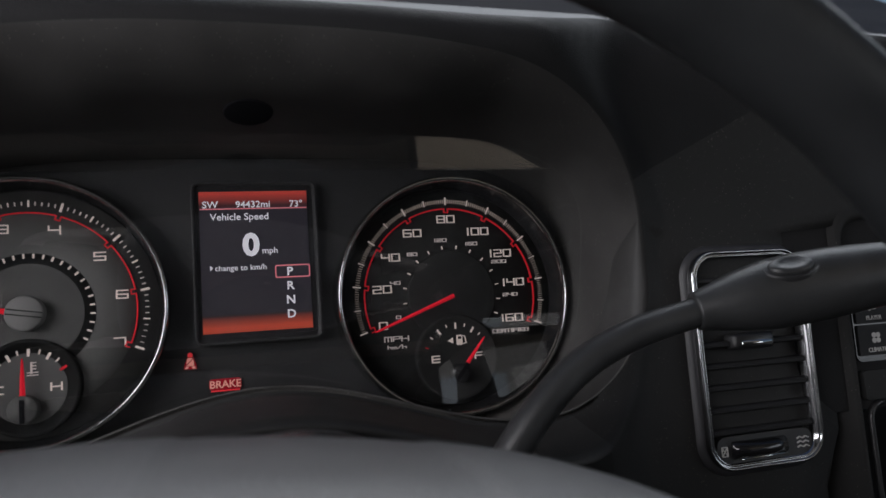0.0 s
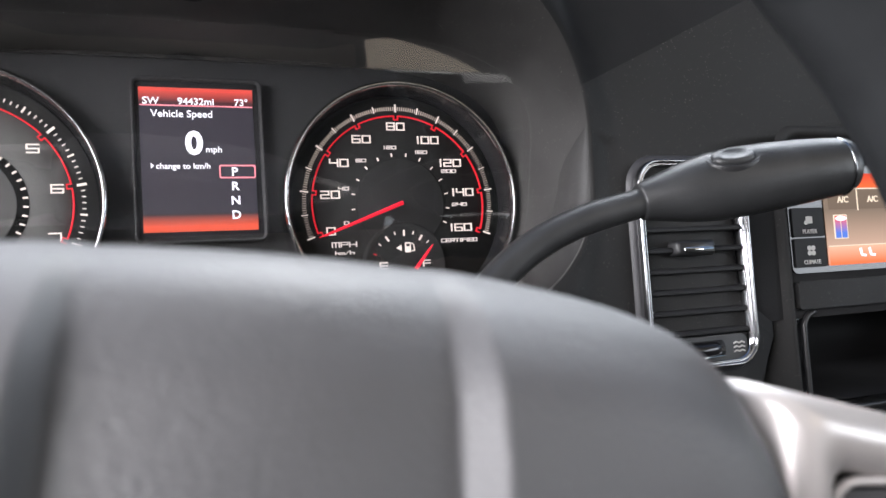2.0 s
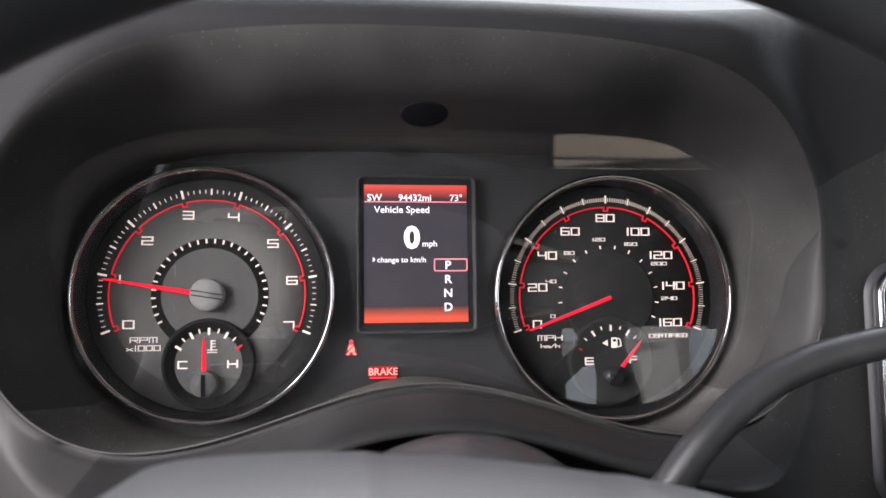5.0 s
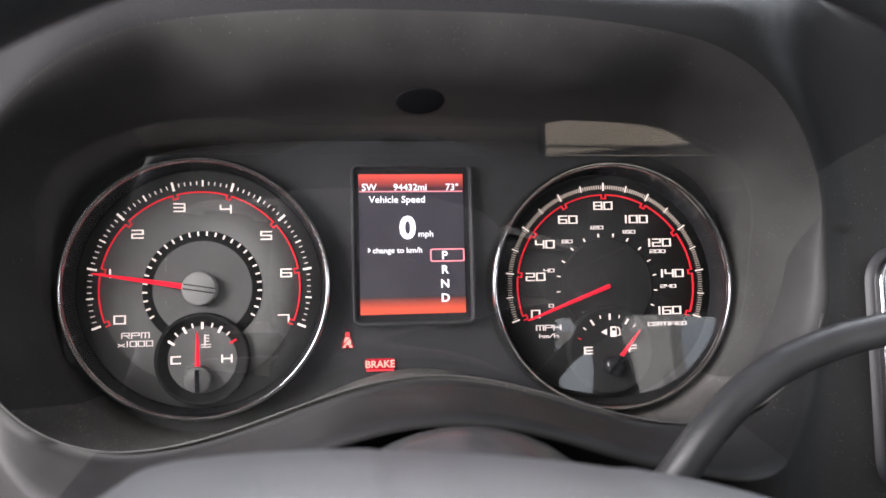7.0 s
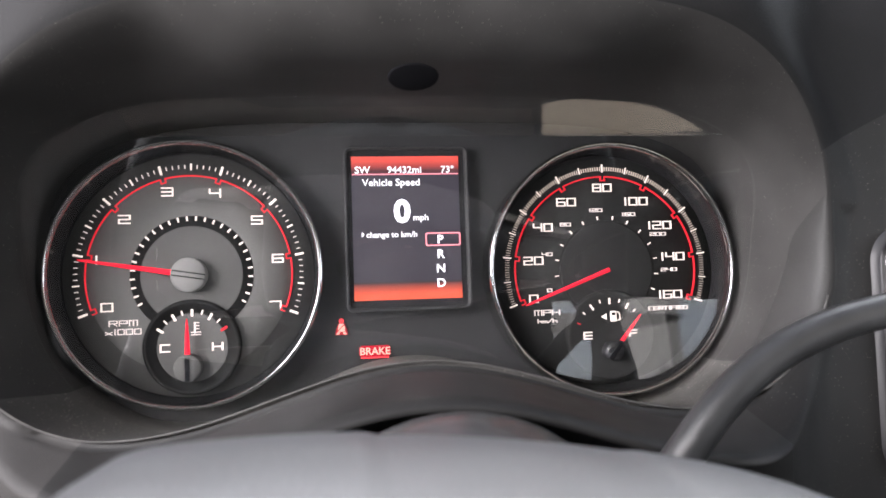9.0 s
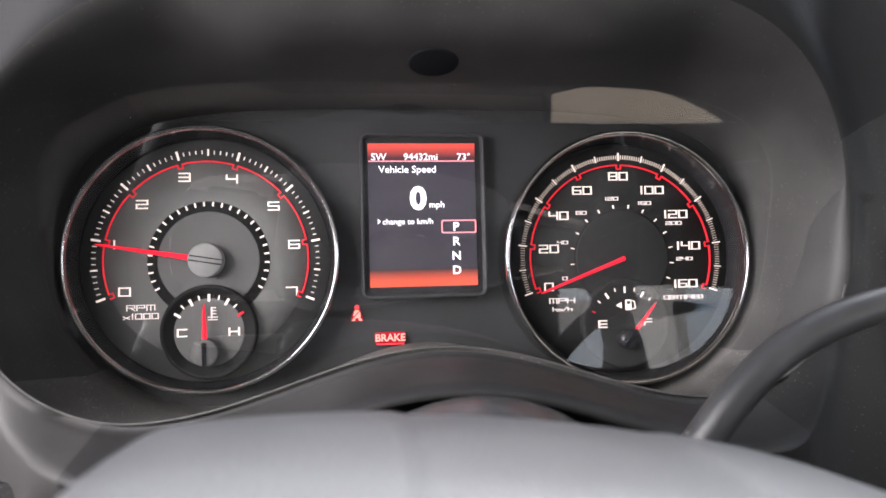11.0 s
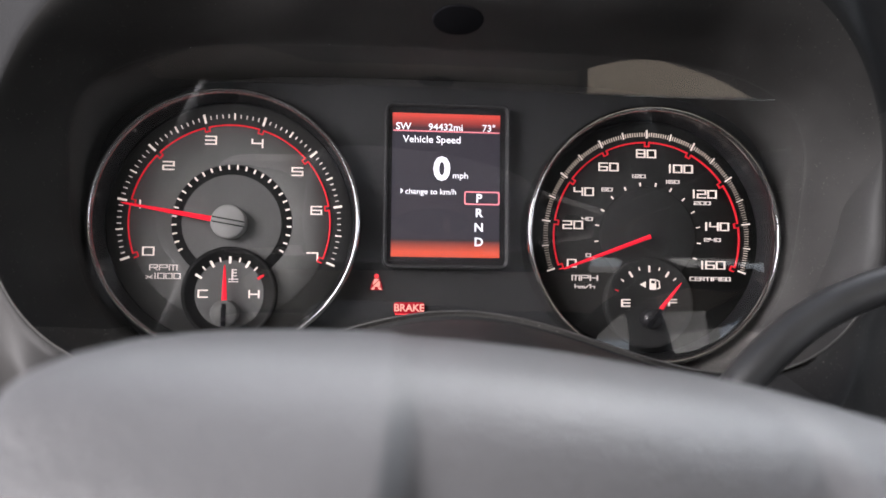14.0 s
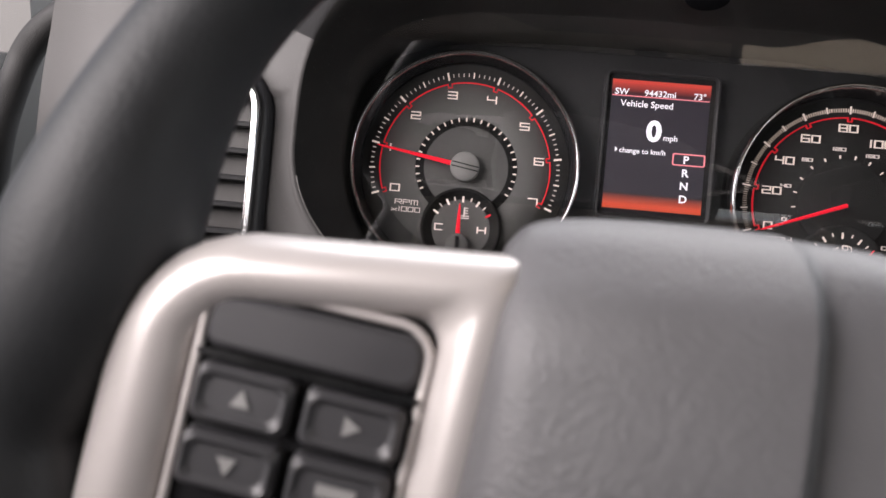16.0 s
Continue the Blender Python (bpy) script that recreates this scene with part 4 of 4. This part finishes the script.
for k in range(4):
    x = 0.3310 + k * 0.0235
    tab = screen_part("tab", x, x + 0.0215, 0.9665, 0.9776, G_TILE, screen, 0.0003)
    if k:
        screen_part("divider", x - 0.0012, x - 0.0007, 0.9655, 0.9780, G_CREAM, screen, 0.0004)
    if k < 2:
        part("word", words("A/C", x + 0.0108, 0.9722, 0.0036, -0.0683, "CENTER", 1.0, 0.00008), G_CREAM, tab, smooth=False)
for k in range(2):
    x = 0.3345 + k * 0.055
    slide = screen_part("temperature_slider", x - 0.0008, x + 0.0096, 0.9495, 0.9635, G_CREAM, screen, 0.0003)
    for q in (0.0, 0.0048):
        screen_part("slider_bar", x + q, x + q + 0.0040, 0.9500, 0.9628, screen_fade("touchscreen red to blue bar", (0.10, 0.22, 0.72), (0.85, 0.14, 0.10), 0.953, 0.962), slide, 0.0005)
    part("knob", plate([(x + 0.0044 + 0.0042 * math.cos(a), 0.9612 + 0.0014 * math.sin(a)) for a in [2 * math.pi * q / 20 for q in range(20)]], -0.0686, -0.0676), G_TEXT, slide, smooth=False)
bm = bmesh.new()
for q in (0.0, 0.0072):
    bar((0.3520 + q, 0.9436), (0.3528 + q, 0.9398), 0.0016, -0.0684, -0.0676, bm=bm)
    bar((0.3526 + q, 0.9396), (0.3562 + q, 0.9392), 0.0014, -0.0684, -0.0676, bm=bm)
part("seat_symbol", bm, G_TEXT, screen, smooth=False)
for word, z in (("PLAYER", 0.9545), ("CLIMATE", 0.9372)):
    key = thing("screen_key", (0.3145, -0.066, z - 0.003), "black key beside the touchscreen with pale word and symbol", "button", "touchscreen keys", shift=SHIFT)
    part("cap", plate(rounded(0.3032, 0.3262, z - 0.0030, z + 0.0135, 0.0012, 3), -0.0676, -0.0650), M_PLATE, key, smooth=False)
    part("word", words(word, 0.3150, z, 0.0024, -0.0679, "CENTER", 0.92), M_PRINT, key, smooth=False)
    bm = bmesh.new()
    if word == "CLIMATE":
        for q in range(4):
            a = radians(45 + 90 * q)
            disc(0.3150 + 0.0020 * math.cos(a), z + 0.0064 + 0.0020 * math.sin(a), 0.0014, -0.0680, -0.0674, n=12, bm=bm)
    else:
        plate(rounded(0.3130, 0.3175, z + 0.0045, z + 0.0085, 0.0004, 2), -0.0680, -0.0674, bm=bm)
        disc(0.3128, z + 0.0050, 0.0012, -0.0680, -0.0674, n=12, bm=bm)
    part("symbol", bm, M_PRINT, key, smooth=False)

# ---- steering column and selector lever ----
column = thing("steering_column", (0.005, -0.10, 0.87), "grey satin plastic shroud round the steering column", "steering column")
def column_loop(y, w, top, low):
    return [(0.005 + w * math.cos(a), y, (top + low) / 2 + (top - low) / 2 * math.copysign(abs(math.sin(a)) ** 0.8, math.sin(a)))
            for a in [2 * math.pi * k / 48 for k in range(48)]]
part("shroud", loft([column_loop(-0.03, 0.062, 0.905, 0.80), column_loop(-0.08, 0.062, 0.918, 0.80), column_loop(-0.115, 0.060, 0.9285, 0.79), column_loop(-0.130, 0.058, 0.9290, 0.79),
                     column_loop(-0.150, 0.056, 0.925, 0.79), column_loop(-0.190, 0.052, 0.915, 0.80)], cap_last=True), M_SHROUD, column)
part("seam", bar((-0.05, 0.862), (0.06, 0.862), 0.001, -0.1908, -0.19), M_GLOSS, column)

lever = thing("gear_selector_lever", (0.078, -0.118, 0.905), "black column gear lever with bulbous grip and button", "gear lever", shift=(0.001, 0.001, -0.0035))
stem_path = smooth_path([(0.058, -0.100, 0.872), (0.070, -0.112, 0.895), (0.081, -0.118, 0.912), (0.094, -0.120, 0.9285), (0.113, -0.121, 0.9445), (0.137, -0.123, 0.9555), (0.166, -0.127, 0.9625)], 8)
part("stem", sweep(stem_path, [0.0072 - 0.0012 * k / len(stem_path) for k in range(len(stem_path))], 20), M_LEVER, lever)
ga, gb = Vector((0.1625, -0.1265, 0.9622)), Vector((0.254, -0.149, 0.9735))
prof = [(0.0, 0.0052), (0.004, 0.0075), (0.012, 0.0078), (0.10, 0.0098), (0.20, 0.0122), (0.32, 0.0140), (0.45, 0.0146), (0.60, 0.0142), (0.75, 0.0134), (0.88, 0.0125), (0.945, 0.0117), (0.975, 0.0106),
        (0.992, 0.0085), (1.0, 0.0045)]
grip = part("grip", sweep([ga.lerp(gb, t) + Vector((0, 0, 0.0012 * math.sin(math.pi * t))) for t, r in prof], [r for t, r in prof], 36, squash=0.92), M_LEVER, lever)
cap_t = [(0.925, 0.01215), (0.930, 0.0124), (0.936, 0.0121)]
part("cap_seam", sweep([ga.lerp(gb, t) + Vector((0, 0, 0.0002)) for t, r in cap_t], [r for t, r in cap_t], 36, squash=0.92), M_DARKCHROME, lever)
# oval push button on the grip's upper front
bc = ga.lerp(gb, 0.37) + Vector((0.0, -0.0085, 0.0105))
ax = (gb - ga).normalized()
nz = Vector((0.0, -0.62, 0.78))
nz = (nz - ax * nz.dot(ax)).normalized()
bx = ax.cross(nz)


def oval(r0, r1, steps):
    loops = []
    for q, h in steps:
        loops.append([bc + ax * r0 * q * math.cos(t) + bx * r1 * q * math.sin(t) + nz * h for t in [2 * math.pi * k / 32 for k in range(32)]])
    return loft(loops, cap_last=True)


part("button_recess", oval(0.0115, 0.0072, [(1.0, -0.0035), (1.0, 0.0006), (0.93, 0.0010), (0.86, 0.0002)]), M_BLACK, lever)
part("button", oval(0.0092, 0.0054, [(1.0, -0.002), (1.0, 0.0012), (0.92, 0.0022), (0.7, 0.0026), (0.5, 0.0021), (0.2, 0.0019)]), M_LEVER, lever)

# ---- steering wheel ----
HUB = Vector((0.001, -0.25, 0.86))
wheel = thing("steering_wheel", (0, 0, 0), "black leather steering wheel with grey airbag pad and silver spokes", "steering wheel",
              matrix=BASE @ Matrix.Translation(HUB) @ Matrix.Rotation(radians(8), 4, "Y"))


def rim_half(a):
    """Half thickness of the rim round the wheel: fuller at the thumb rests by the side spokes."""
    side = math.degrees(math.acos(min(1.0, abs(math.cos(a)))))
    return 0.0130 + (0.0075 * math.exp(-((side - 11) / 13) ** 2) if math.sin(a) > -0.4 else 0.0)


ring_path = [2 * math.pi * k / 144 for k in range(144)]
part("rim", sweep([Vector(((0.2050 - rim_half(a)) * math.cos(a) - 0.0015, 0.0056, (0.2050 - rim_half(a)) * math.sin(a) - 0.0010)) for a in ring_path], [rim_half(a) for a in ring_path], 28, closed=True, squash=1.1), M_RIM, wheel,
     "black grained leather rim")

PAD_HALF, PAD_TOP, PAD_LOW, SQUARE, SQUARE_LEFT = 0.0905, 0.0772, 0.10, 8.0, 18.0
CREASES = (-0.0340, 0.0226)


def crease_dip(x):
    """How far the middle of the pad lies back between the two sloping creases."""
    e = 0.0026
    a, b = (max(0.0, min(1.0, (s * (c - x) + e) / (2 * e))) for c, s in zip(CREASES, (-1, 1)))
    return min(0.0085 * a, 0.0060 * b)


def pad_crown(x):
    """How far the front of the pad falls away to the sides, and in its middle panel towards the creases."""
    a, b = CREASES
    k = max(0.0, 1 - ((x - (a + b) / 2) / ((b - a) / 2)) ** 2)
    return 0.0105 * (abs(x) / PAD_HALF) ** (1.5 if x > 0 else 2.0) - 0.0014 * k


def pad_columns():
    """Columns over the pad's width, close together where a crease begins and ends."""
    end = PAD_HALF * 0.5 ** (1 / SQUARE)
    start = -PAD_HALF * 0.5 ** (1 / SQUARE_LEFT)
    xs = {start, end}
    for c in CREASES:
        for q in (-6, -4.5, -3.5, -3, -2, -1, 0, 1, 2, 3, 3.5, 4.5, 6):
            xs.add(c + q * 0.0028 / 3)
    for lo, hi, n in ((start, CREASES[0] - 0.0056, 30), (CREASES[0] + 0.0056, CREASES[1] - 0.0056, 24), (CREASES[1] + 0.0056, end, 26)):
        xs |= {lo + (hi - lo) * k / n for k in range(1, n)}
    return sorted(xs)


def pad_edge(x):
    q = SQUARE if x > 0 else SQUARE_LEFT
    return max(0.0, 1 - (abs(x) / PAD_HALF) ** q) ** (1 / q)


def airbag_pad():
    cols, side = pad_columns(), 40
    top = [(x, PAD_TOP * pad_edge(x)) for x in cols]
    low = [(x, -PAD_LOW * pad_edge(x)) for x in reversed(cols)]
    zs = [low[0][1] + (top[-1][1] - low[0][1]) * k / side for k in range(1, side)]

    def side_edge(z, q):
        return PAD_HALF * (1 - abs(z / (PAD_TOP if z > 0 else PAD_LOW)) ** q) ** (1 / q)

    right = [(side_edge(z, SQUARE), z) for z in reversed(zs)]
    left_low, left_top = low[-1][1], top[0][1]
    left = [(-side_edge(z, SQUARE_LEFT), z) for z in (left_low + (left_top - left_low) * k / side for k in range(1, side))]
    outline = top + right + low + left
    # depth, inset from above, inset from the sides
    sec = [(0.062, 0.012, 0.0030), (0.057, 0.004, 0.0010), (0.050, 0.0006, 0.0003), (0.030, 0.0, 0.0000), (0.012, 0.0003, 0.0000), (0.002, 0.0011, 0.0001), (-0.003, 0.0019, 0.0002), (-0.007, 0.0030, 0.0003),
           (-0.011, 0.0045, 0.0005), (-0.0145, 0.0062, 0.0007), (-0.0178, 0.0082, 0.0010), (-0.0205, 0.0104, 0.0014), (-0.0232, 0.0129, 0.0019), (-0.0255, 0.0155, 0.0025), (-0.0274, 0.0182, 0.0032),
           (-0.0288, 0.0210, 0.0040), (-0.0306, 0.0270, 0.0060)]

    def place(x, z, y, oz, ox):
        k = max(0.0, min(1.0, (abs(x) - 0.042) / 0.038))
        xx = x - math.copysign(ox * k * k * (3 - 2 * k), x)
        zz = z * (1 - oz / PAD_TOP)
        if z > 0:
            zz -= 0.0104 * (x / PAD_HALF) ** 2 * min(1.0, z / PAD_TOP)
        dip = crease_dip(xx)
        up = max(0.0, min(1.0, (y + 0.026) / 0.022)) if z > 0 else 0.0
        front = max(0.0, min(1.0, (0.004 - y) / 0.024))
        return Vector((xx - 0.004, y + dip * (1 - up) + pad_crown(xx) * front, zz - dip * 0.10 * up))

    bm = bmesh.new()
    rows = [[bm.verts.new(place(x, z, y, oz, ox)) for x, z in outline] for y, oz, ox in sec]
    n = len(outline)
    for a, b in zip(rows, rows[1:]):
        for i in range(n):
            bm.faces.new((a[i], a[(i + 1) % n], b[(i + 1) % n], b[i]))
    # the front: columns from the upper to the lower edge, so that a crease follows one column
    nc, edge = len(cols), rows[-1]
    grid = [edge[:nc]]
    for k in range(1, side):
        lv, rv = edge[n - k], edge[nc + k - 1]
        row = [lv]
        for i in range(1, nc - 1):
            t, b = edge[i].co, edge[nc + side - 1 + nc - 1 - i].co
            f = k / side
            x = t.x + (b.x - t.x) * f
            z = t.z + (b.z - t.z) * f
            e = (x + 0.004) / PAD_HALF
            bulge = 0.0066 * max(0.0, 1 - e * e) * min(1.0, 4 * f * (1 - f) * 1.3)
            row.append(bm.verts.new((x, sec[-1][0] + crease_dip(x + 0.004) + pad_crown(x + 0.004) - bulge, z)))
        row.append(rv)
        grid.append(row)
    grid.append(list(reversed(edge[nc + side - 1:nc + side - 1 + nc])))
    for a, b in zip(grid, grid[1:]):
        for i in range(nc - 1):
            bm.faces.new((a[i], a[i + 1], b[i + 1], b[i]))
    bm.faces.new(rows[0])
    bmesh.ops.recalc_face_normals(bm, faces=bm.faces)
    return bm


part("airbag_pad", airbag_pad(), M_PAD, wheel, "slate grey airbag cover with two creases")


def corners(x0, x1, z0, z1, near, away, n=8):
    """A rounded rectangle with small corners beside the pad (x0) and large ones by the rim (x1)."""
    out = []
    for cx, cz, r, a in ((x1 - away, z0 + away, away, -90), (x1 - away, z1 - away, away, 0), (x0 + near, z1 - near, near, 90), (x0 + near, z0 + near, near, 180)):
        for k in range(n + 1):
            t = radians(a + 90 * k / n)
            out.append((cx + r * math.cos(t), cz + r * math.sin(t)))
    return out


def spoke(s):
    """One silver side spoke with its switch block; s is -1 for the driver's left."""
    outer = corners(0.0860, 0.1725, -0.060, 0.0585, 0.003, 0.027)
    hole = corners(0.1040, 0.1495, -0.040, 0.0430, 0.006, 0.009)
    sec = [(0.012, 0.0), (0.002, 0.0), (-0.0045, 0.05), (-0.0090, 0.16), (-0.0120, 0.32), (-0.0130, 0.50), (-0.0122, 0.68), (-0.0098, 0.84), (-0.0060, 0.95), (-0.001, 1.0), (0.004, 1.0)]
    loops = []
    for y, t in sec:
        lp = []
        for (ox, oz), (hx, hz) in zip(outer, hole):
            x, z = ox + (hx - ox) * t, oz + (hz - oz) * t
            lp.append(Vector((s * x, y + 0.004 * max(0.0, (x - 0.135) / 0.036), z - (0.012 * max(0.0, (x - 0.092) / 0.078) if z > 0 else 0))))
        loops.append(lp)
    arm = part("spoke", loft(loops), M_SILVER, wheel, "satin silver spoke frame")
    part("spoke_root", loft([[(s * x, y, z) for y, z in ((-0.002, 0.052), (0.004, 0.054), (0.018, 0.050), (0.018, -0.045), (0.004, -0.05), (-0.002, -0.045))] for x in (0.060, 0.085, 0.100)]), M_BLACK, wheel)
    part("spoke_back", loft([[(s * x, y, z) for y, z in ((0.004, 0.040), (0.012, 0.042), (0.012, -0.04), (0.004, -0.04))] for x in (0.10, 0.13, 0.160, 0.178)]), M_RIM, wheel)
    block = part("switch_block", plate([(s * x, z) for x, z in rounded(0.1030, 0.1510, -0.040, 0.0400, 0.006, 5)], -0.0060, 0.004), M_GLOSS, wheel, "black switch block", smooth=False)
    part("blank_plate", plate([(s * x, z) for x, z in rounded(0.1050, 0.1490, 0.0265, 0.0375, 0.003, 4)], -0.0085, -0.0055, bevel=0.0012), M_BUTTON, block, smooth=False)
    part("divider", plate([(s * x, z) for x, z in rounded(0.1047, 0.1495, 0.0246, 0.0260, 0.0005, 3)], -0.0092, -0.0055), M_DARKCHROME, block, smooth=False)
    part("block_edge", sweep([Vector((s * x, -0.0070, z)) for x, z in rounded(0.1038, 0.1500, -0.040, 0.0395, 0.007, 6)], 0.0010, 8, closed=True), M_SILVER, block)
    for k, (bx0, bx1, bz0, bz1) in enumerate(((0.1277, 0.1486, 0.0116, 0.0238), (0.1054, 0.1262, 0.0116, 0.0238), (0.1277, 0.1486, -0.0014, 0.0104), (0.1054, 0.1262, -0.0014, 0.0104))):
        key = part("switch", loft([[(s * x, y, z) for x, z in rounded(bx0 + o, bx1 - o, bz0 + o, bz1 - o, 0.0022, 4)] for y, o in
                                   ((-0.0055, 0.0), (-0.0095, 0.0004), (-0.0110, 0.0016), (-0.0098, 0.0030))], cap_last=True), M_BUTTON, wheel, smooth=False)
        mx, mz = s * (bx0 + bx1) / 2, (bz0 + bz1) / 2
        h = 0.0020
        tri = (((-h, -h * .7), (h, -h * .7), (0, h)), ((-h * .7, -h), (h, 0), (-h * .7, h)), ((-h, h * .7), (0, -h), (h, h * .7)))
        if k < 3:
            part("arrow", plate([(mx + a, mz + b) for a, b in tri[k]], -0.0103, -0.0092), M_FADED, key, smooth=False)
        else:
            part("legend", bar((mx - 0.004, mz), (mx + 0.004, mz), 0.0022, -0.0103, -0.0092), M_FADED, key, smooth=False)
    return arm


spoke(-1)
spoke(1)
part("lower_spoke", loft([[(x, y, z) for x in (-w, -w * 0.6, w * 0.6, w)] for y, z, w in ((0.004, -0.09, 0.05), (-0.004, -0.13, 0.035), (0.0, -0.178, 0.03))], closed=False), M_SILVER, wheel)

# ---- cabin round the driver ----
def wall(name, boxes, mat, label, category):
    bm = bmesh.new()
    for b in boxes:
        box(*b, bm=bm)
    ob = part(name, bm, mat, HOLD, smooth=False)
    ob.parent = None
    return tagged(ob, label, category, kind="structure")


HOLD = new("cabin_origin")
ORIGIN[HOLD] = Vector((0, 0, 0))
# The 1.09 sill block is added out of view to shade the airbag pad.
wall("wall_left", [(-0.47, -0.43, -2.5, 0.95, 0.30, 1.02), (-0.47, -0.43, -2.5, -0.30, 1.37, 1.43), (-0.47, -0.43, -2.5, -0.80, 1.02, 1.37), (-0.47, -0.43, 0.12, 0.60, 1.02, 1.30), (-0.47, -0.43, -0.80, -0.30, 1.02, 1.09)], M_DOOR,
     "grey trimmed car doors with open window band", "door trim")
wall("wall_right", [(1.08, 1.12, -2.5, 0.95, 0.30, 1.02), (1.08, 1.12, -2.5, -0.30, 1.37, 1.43), (1.08, 1.12, -1.32, -1.04, 1.02, 1.37), (1.08, 1.12, -2.5, -2.05, 1.02, 1.37), (1.08, 1.12, -2.05, -1.32, 1.02, 1.19)], M_DOOR,
     "grey trimmed car doors with open window band", "door trim")
wall("wall_back", [(-0.43, 1.08, -2.12, -2.06, 0.30, 1.17), (-0.43, 0.67, -2.12, -2.06, 1.17, 1.43), (1.04, 1.08, -2.12, -2.06, 1.17, 1.43)], M_CABIN, "dark trimmed rear of the cabin", "cabin wall")
wall("wall_front", [(-0.47, 1.12, 0.95, 1.0, 0.30, 1.02)], M_CABIN, "dark bulkhead under the windscreen", "cabin wall")
wall("ceiling", [(-0.47, 1.12, -2.55, -0.22, 1.43, 1.46)], M_HEADLINER, "beige woven headliner", "ceiling")
wall("floor", [(-0.47, 1.12, -2.55, 1.0, 0.27, 0.30)], M_CARPET, "black carpeted cabin floor", "floor")
wall("ground", [(-400, 400, -400, 400, -0.05, 0.0)], M_ASPHALT, "grey asphalt ground outside", "ground")
for sx, nm in ((-0.45, "pillar_left"), (1.10, "pillar_right")):
    bm = sweep([Vector((sx, 0.95, 1.0)), Vector((sx, 0.3, 1.24)), Vector((sx, -0.22, 1.42))], 0.035, 12)
    ob = part(nm, bm, M_DOOR, HOLD)
    ob.parent = None
    tagged(ob, "grey windscreen pillar trim", "pillar", kind="structure")
bpy.data.objects.remove(HOLD)

# Unseen frame and bar, placed for the edges and line of that reflection.
roof = thing("reflection_lamp_frame", (0.580, -0.8825, 1.43), "dark frame round the lamp added under the headliner", "frame", matrix=Matrix.Translation((0.580, -0.8825, 1.43)))
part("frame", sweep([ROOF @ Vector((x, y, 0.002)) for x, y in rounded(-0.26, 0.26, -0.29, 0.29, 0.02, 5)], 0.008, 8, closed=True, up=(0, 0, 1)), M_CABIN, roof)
part("reflection_bar", box(0.385, 0.770, -1.142, -1.134, 1.416, 1.420, 0.001), M_CABIN, roof, "dark bar placed for a line in the lens reflection")
seal = thing("door_seal", (-0.38, 0.03, 0.95), "black rubber door seal beside the dashboard", "seal")
part("rubber", sweep(smooth_path([(-0.396, 0.04, 0.80), (-0.394, 0.03, 0.95), (-0.386, 0.03, 1.012), (-0.372, 0.03, 1.045), (-0.345, 0.035, 1.068), (-0.30, 0.05, 1.085)], 8), 0.009, 14), M_RUBBER, seal)
